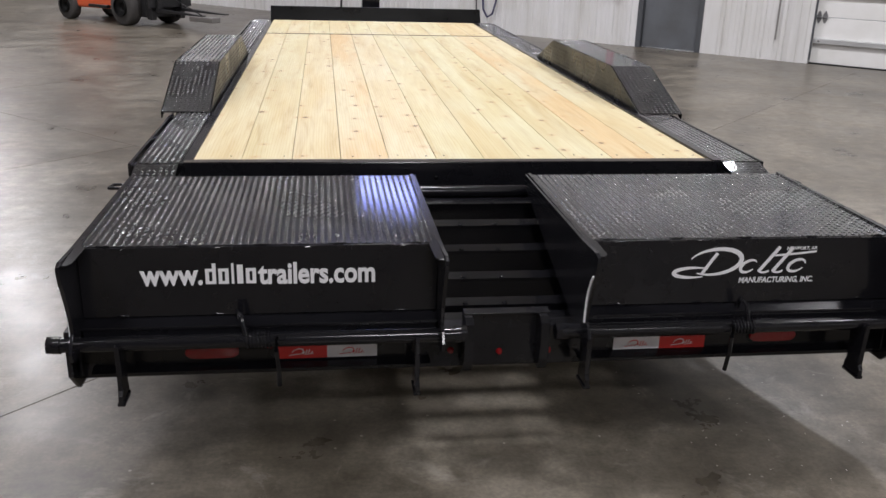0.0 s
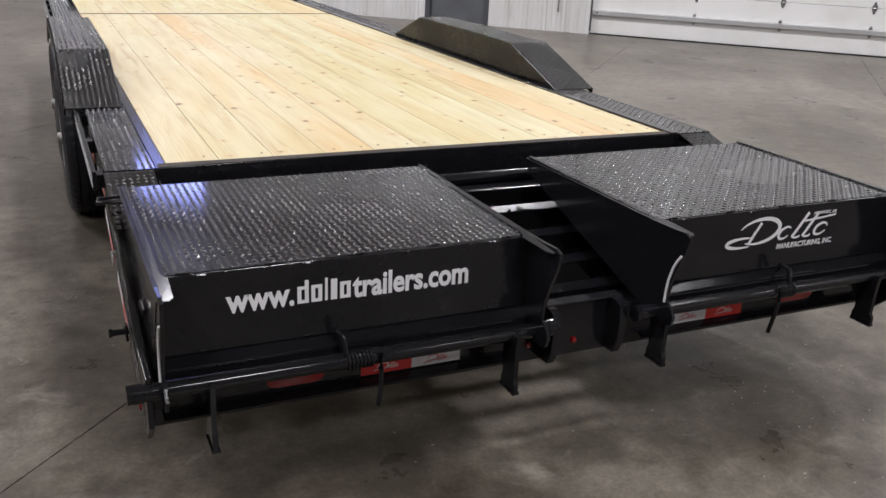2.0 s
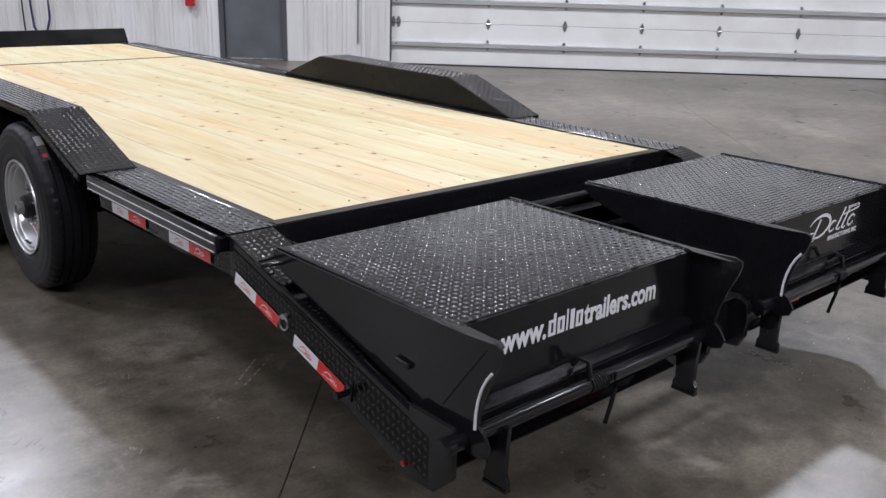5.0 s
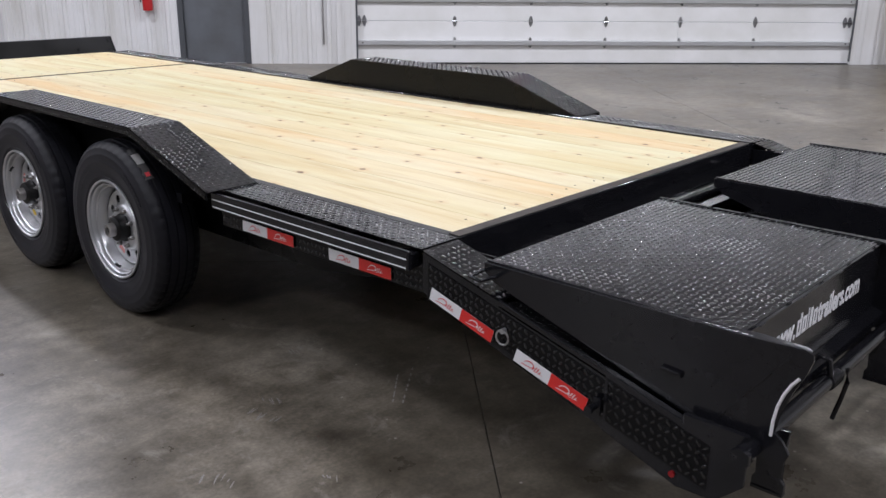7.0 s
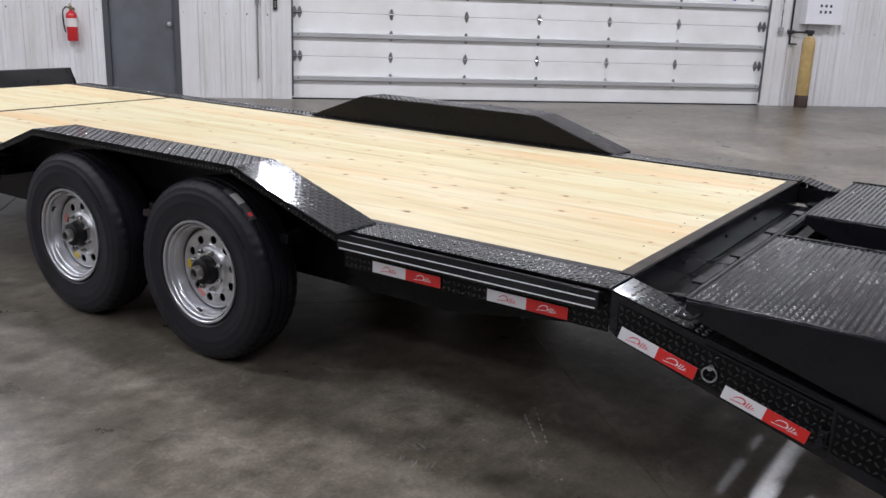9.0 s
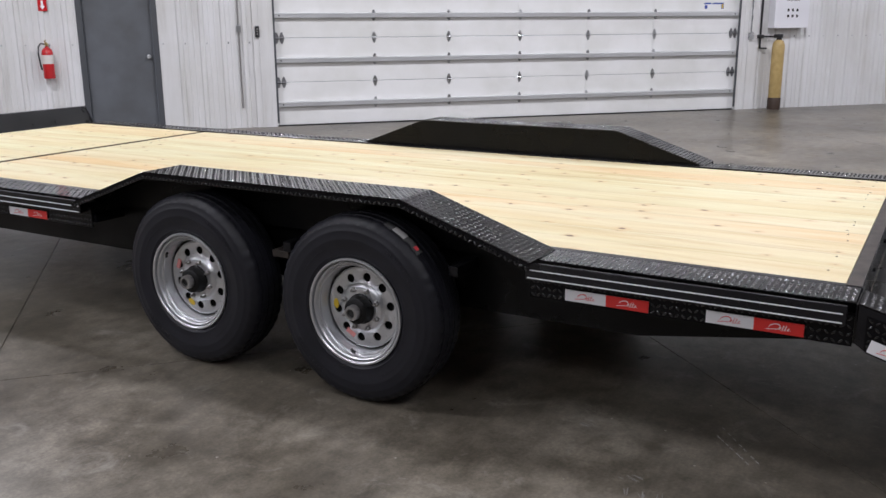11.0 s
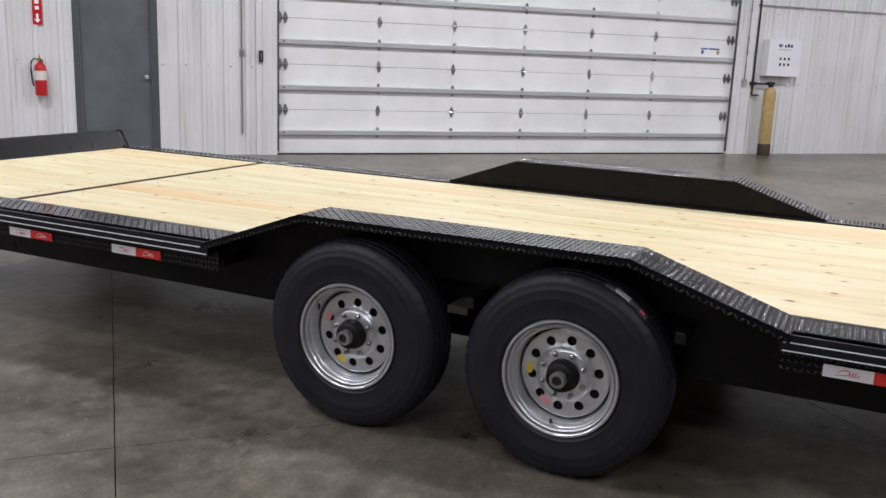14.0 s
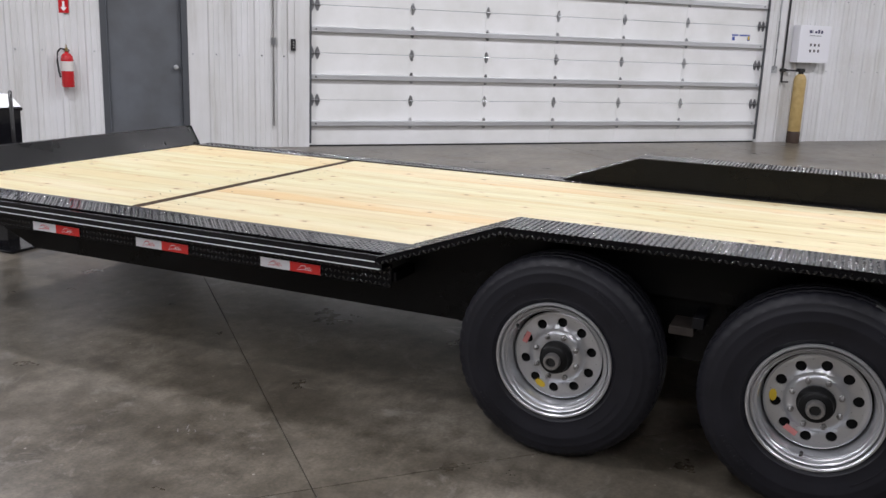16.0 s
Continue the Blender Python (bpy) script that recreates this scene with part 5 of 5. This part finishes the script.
part("valve_handle", b, M_BRASS, ext, "brass valve with lever", at=Matrix())
b = tube_path(B(), [(-0.015, 0, 0.465), (-0.07, -0.01, 0.475), (-0.105, -0.015, 0.43), (-0.112, -0.02, 0.33), (-0.10, -0.03, 0.20), (-0.085, -0.04, 0.12)], 0.011, 8)
part("hose", b, M_DARK, ext, "black rubber hose", 60, at=Matrix())
part("label", lathe(B(), [(0.0765, 0.20), (0.0772, 0.20), (0.0772, 0.32), (0.0765, 0.32)], 32), M_LABEL, ext, "pale printed label", at=Matrix())
part("bracket", box(B(), -0.03, 0.03, 0.07, 0.10, 0.2, 0.47, 0.003), M_GALV, ext, at=Matrix())

sign = thing("wall_sign", on_wall(-3.125, 1.71, -0.03), "tall red fire arrow sign on the wall", "sign")
part("board", box(B(), -0.058, 0.058, 0.0, 0.004, 0.0, 0.62, 0.001), M_EXT, sign, at=Matrix())
b = prism(B(), [(-0.038, 0.07), (0.0, 0.02), (0.038, 0.07), (0.014, 0.07), (0.014, 0.14), (-0.014, 0.14), (-0.014, 0.07)], "y", -0.0025, -0.0005)
part("arrow", b, M_WHITE, sign, "white arrow", at=Matrix())
b = B()
for i in range(5):
    box(b, -0.025, 0.025, -0.0025, -0.0005, 0.19 + i * 0.075, 0.235 + i * 0.075)
part("print_bars", b, M_WHITE, sign, at=Matrix())

sw = thing("door_switch", on_wall(-0.235, 1.33, -0.045), "small black push button switch on white trim", "switch")
part("case", box(B(), -0.03, 0.03, -0.045, 0.0, 0.0, 0.16, 0.008), M_DARK, sw, at=Matrix())
for z in (0.045, 0.08, 0.115):
    part("button", lathe(B(), [(0.012, 0), (0.012, 0.006), (0, 0.007)], 12, pose(0, -0.045, z, 90)), M_CAP, sw, at=Matrix())
cable = thing("wall_cable", on_wall(-0.50, 0.30, -0.03), "grey cable and conduit run up the siding wall", "cable")
part("conduit", rod(B(), (0, 0, 0), (0, 0, 3.0), 0.012, 10), M_CAP, cable, smooth=40, at=Matrix())
part("clip", box(B(), -0.03, 0.03, -0.015, 0.03, 1.10, 1.20, 0.003), M_GALV, cable, at=Matrix())

jb = thing("junction_box", on_wall(8.17, 1.20, -0.045), "small grey electrical junction box with conduit", "box")
part("case", box(B(), -0.045, 0.045, -0.05, 0.0, 0.0, 0.12, 0.006), M_GALV, jb, at=Matrix())
part("conduit", rod(B(), (0, -0.025, 0.12), (0, -0.025, 3.0), 0.012, 10), M_GALV, jb, smooth=40, at=Matrix())

pb = thing("wall_board", on_wall(8.87, 1.39, -0.20), "white wall cabinet with dark printed mark on front", "cabinet")
part("case", box(B(), -0.345, 0.345, 0.0, 0.17, 0.0, 0.63, 0.006), M_POSTER, pb, at=Matrix())
b = B()
for i, (w, h) in enumerate(((0.05, 0.05), (0.014, 0.05), (0.045, 0.04), (0.045, 0.06), (0.05, 0.05))):
    x = -0.14 + i * 0.062
    box(b, x, x + w, -0.002, -0.0005, 0.50, 0.50 + h, 0.0)
part("printed_mark", b, M_NAVY, pb, "dark blue plain mark", at=Matrix())
b = B()
for i in range(3):
    for j in range(2):
        box(b, -0.10 + i * 0.09, -0.06 + i * 0.09, -0.002, -0.0005, 0.18 + j * 0.10, 0.225 + j * 0.10, 0.0, None)
box(b, -0.13, 0.13, -0.002, -0.0005, 0.455, 0.463)
part("printed_marks", b, M_DARK, pb, at=Matrix())

tank = thing("water_tank", on_wall(8.65, 0.0, -0.20), "tall tan pressure tank on dark brown foot", "tank")
part("shell", lathe(B(), [(0.100, 0.20), (0.105, 0.21), (0.105, 1.06), (0.099, 1.12), (0.076, 1.17), (0.045, 1.195), (0, 1.20)], 36), M_TAN, tank, "", 40, at=Matrix())
part("foot", lathe(B(), [(0, 0), (0.108, 0.0), (0.110, 0.02), (0.110, 0.19), (0.104, 0.205), (0.098, 0.205)], 36), M_BROWN, tank, "dark brown plastic foot", 40, at=Matrix())
b = B()
rod(b, (0, 0, 1.19), (0, 0, 1.27), 0.045, 16)
box(b, -0.08, 0.05, -0.045, 0.045, 1.23, 1.29, 0.008)
part("valve_head", b, M_DARK, tank, "black valve head", 40, at=Matrix())
pipe = thing("wall_pipe", on_wall(8.37, 1.05, -0.06), "dark steel water pipe down the wall", "pipe")
b = B()
rod(b, (0, 0, 0), (0, 0, 3.2), 0.017, 12)
rod(b, (0, 0, 0.20), (0.30, -0.06, 0.20), 0.016, 12)
rod(b, (0, 0, 0.0), (0.12, -0.03, 0.0), 0.014, 12)
part("pipe", b, M_DARK, pipe, smooth=40, at=Matrix())
part("valve", box(B(), -0.06, 0.06, -0.03, 0.03, 0.17, 0.23, 0.01), M_DARK, pipe, at=Matrix())

hose = thing("air_hose", on_wall(-5.5, 0.25, -0.06), "dark blue air hose looped on the wall", "hose")
b = tube_path(B(), [(-0.14, 0, 2.6), (-0.16, 0, 1.4), (-0.17, -0.01, 0.5), (-0.14, -0.02, 0.15), (-0.04, -0.03, 0.02), (0.06, -0.02, 0.08), (0.12, -0.01, 0.3), (0.10, 0, 1.2), (0.05, 0, 2.6)], 0.018, 8)
part("hose_loop", b, M_NAVY, hose, smooth=60, at=Matrix())
b = tube_path(B(), [(-0.30, 0, 2.6), (-0.32, 0, 1.2), (-0.30, -0.01, 0.25), (-0.28, -0.02, 0.0)], 0.012, 8)
part("hose_end", b, M_DARK, hose, smooth=60, at=Matrix())

# ---- forklift, far off ----
fork = thing("forklift", Matrix.Translation((-4.0, 17.59, 0)) @ pose(0, 0, 0, 0, 0, -42), "orange and black forklift parked on the concrete", "forklift")
# local x points to its forks
b = B()
prism(b, [(-1.55, 0.34), (-1.58, 0.95), (-1.40, 1.12), (-0.55, 1.15), (-0.45, 0.75), (0.10, 0.70), (0.15, 0.24), (-1.25, 0.22)], "y", -0.44, 0.44, 0.04)
part("body", b, M_ORANGE, fork, "orange painted counterweight body", at=Matrix())
part("chassis", box(B(), -0.10, 0.95, -0.36, 0.36, 0.15, 0.66, 0.02), M_DARK, fork, "black chassis", at=Matrix())
part("step", box(B(), -0.42, 0.10, -0.53, -0.44, 0.26, 0.31, 0.01), M_DARK, fork, "black step", at=Matrix())
for x, r, w in ((-1.10, 0.25, 0.17), (0.53, 0.31, 0.22)):
    for s in (-1, 1):
        prof = [(0.5 * r, -w / 2), (0.88 * r, -w / 2), (0.97 * r, -w * 0.42), (r, -w * 0.3), (r, w * 0.3), (0.97 * r, w * 0.42), (0.88 * r, w / 2), (0.5 * r, w / 2)]
        t = part("tyre", lathe(B(), prof, 36, pose(x, s * 0.44, r, 90, 0, 0), close=True), M_OLD_RUBBER, fork, "worn dusty black solid tyre", 40, at=Matrix())
        part("rim", lathe(B(), [(0, -0.03), (0.2 * r, -0.03), (0.25 * r, 0.0), (0.5 * r, 0.02), (0.5 * r, 0.06)], 24, pose(x, s * (0.44 + w / 2) - s * 0.02, r, 90 * s, 0, 0) @ Matrix.Diagonal((1, 1, -1, 1))), M_HUB, t, smooth=40, at=Matrix())
for s in (-1, 1):
    part("mast_rail", box(B(), 0.95, 1.08, s * 0.30 - 0.05, s * 0.30 + 0.05, 0.12, 2.2, 0.008), M_DARK, fork, at=Matrix())
    b = prism(B(), [(1.14, 0.75), (1.19, 0.75), (1.19, 0.30), (2.25, 0.265), (2.25, 0.25), (1.14, 0.25)], "y", s * 0.25 - 0.05, s * 0.25 + 0.05, 0.004)
    part("fork", b, M_DARK, fork, "worn black fork", at=Matrix())
    b = tube_path(B(), [(-0.5, s * 0.42, 1.13), (-0.42, s * 0.42, 2.0), (0.70, s * 0.42, 2.08), (0.92, s * 0.40, 0.66)], 0.035, 8)
    part("guard_post", b, M_DARK, fork, smooth=60, at=Matrix())
part("carriage", box(B(), 1.09, 1.14, -0.45, 0.45, 0.32, 0.75, 0.006), M_DARK, fork, at=Matrix())
part("overhead_guard", box(B(), -0.45, 0.72, -0.45, 0.45, 2.05, 2.11, 0.01), M_DARK, fork, at=Matrix())
part("seat", box(B(), -0.55, -0.1, -0.25, 0.25, 1.1, 1.22, 0.03), M_DARK, fork, at=Matrix())
part("tow_block", box(B(), 2.0, 2.55, -0.34, -0.16, 0.17, 0.25, 0.01), M_CAP, fork, "dull steel block on fork tips", at=Matrix())
part("tie_rod", rod(B(), (1.17, -0.25, 0.62), (2.2, -0.25, 0.27), 0.010, 8), M_DARK, fork, smooth=40, at=Matrix())

# ---- floor slabs between the joints ----
xs = [-2.31 + 3.085 * k for k in range(-11, 7)]
xs = [ROOM_X0] + [x for x in xs if ROOM_X0 + 0.2 < x < ROOM_X1 - 0.2] + [ROOM_X1]
ys = [ROOM_Y0, -28.12, -21.97, -15.82, -9.67, -3.52, 0.0]
meshes = {}
for x0, x1 in zip(xs, xs[1:]):
    for y0, y1 in zip(ys, ys[1:]):
        key = (round(x1 - x0, 3), round(y1 - y0, 3))
        if key not in meshes:
            w, d = (key[0] - 0.004) / 2, (key[1] - 0.003) / 2
            meshes[key] = finish(box(B(), -w, w, -d, d, -0.013, 0.0, 0.0012), "slab", M_CONCRETE)
        s = new("slab", meshes[key])
        s.parent = floor
        s.matrix_basis = Matrix.Translation(((x0 + x1) / 2, (y0 + y1) / 2, 0))

# chips and drips on the floor
chips, dots = B(), 0
rng = random.Random(5)
for k in range(70):
    x, y = rng.gauss(0.95, 0.35), rng.gauss(3.0, 0.30)
    r = rng.uniform(0.001, 0.0026)
    lathe(chips, [(0, r * 0.6), (r, r * 0.3), (r * 0.9, 0.0)], 5, Matrix.Translation((x, y, 0.0)) @ Matrix.Diagonal((rng.uniform(0.7, 1.8), 1, 1, 1)))
ob = tagged(new("floor_chips", finish(chips, "floor_chips", M_LABEL)), "tiny pale chips scattered on the concrete floor", "debris", kind="stuff")
marks = B()
for (x0, y0), (x1, y1) in (((-0.959, 4.559), (-1.145, 4.40)), ((-0.878, 4.558), (-1.136, 4.361))):
    for k in range(7):
        f = (k + rng.uniform(0, 0.4)) / 7
        x, y = x0 + (x1 - x0) * f, y0 + (y1 - y0) * f
        lathe(marks, [(0, 0.0008), (0.006, 0.0006), (0.007, 0.0)], 8, Matrix.Translation((x, y, 0.0)) @ pose(0, 0, 0, 0, 0, 40) @ Matrix.Diagonal((2.0, 0.45, 1, 1)))
tagged(new("paint_drips", finish(marks, "paint_drips", M_DRIP)), "faint pale paint drips on the concrete floor", "marks", kind="stuff")
# pale scuffs on the slabs, placed to fit the camera's view
scuffs = B()
for cx, cy, turn, count in ((-1.87, 4.45, 35, 7), (-1.63, 4.20, 60, 4), (-1.52, 4.68, 20, 8), (-1.44, 4.75, 75, 5), (-1.10, 5.02, 75, 4), (-1.09, 8.46, 10, 4), (-1.82, 8.20, 30, 4)):
    for k in range(count):
        a = radians(turn + rng.uniform(-14, 14))
        x, y = cx + 0.018 * (k - count / 2) * math.cos(a + 1.4) + rng.uniform(-0.02, 0.02), cy + 0.018 * (k - count / 2) * math.sin(a + 1.4) + rng.uniform(-0.02, 0.02)
        lathe(scuffs, [(0, 0.0006), (0.8, 0.0005), (1.0, 0.0)], 10, Matrix.Translation((x, y, 0.0)) @ Matrix.Rotation(a, 4, "Z") @ Matrix.Diagonal((rng.uniform(0.010, 0.034), rng.uniform(0.0015, 0.003), 1, 1)))
tagged(new("floor_scuffs", finish(scuffs, "floor_scuffs", M_SCUFF)), "short pale scuff marks on the concrete floor", "marks", kind="stuff")
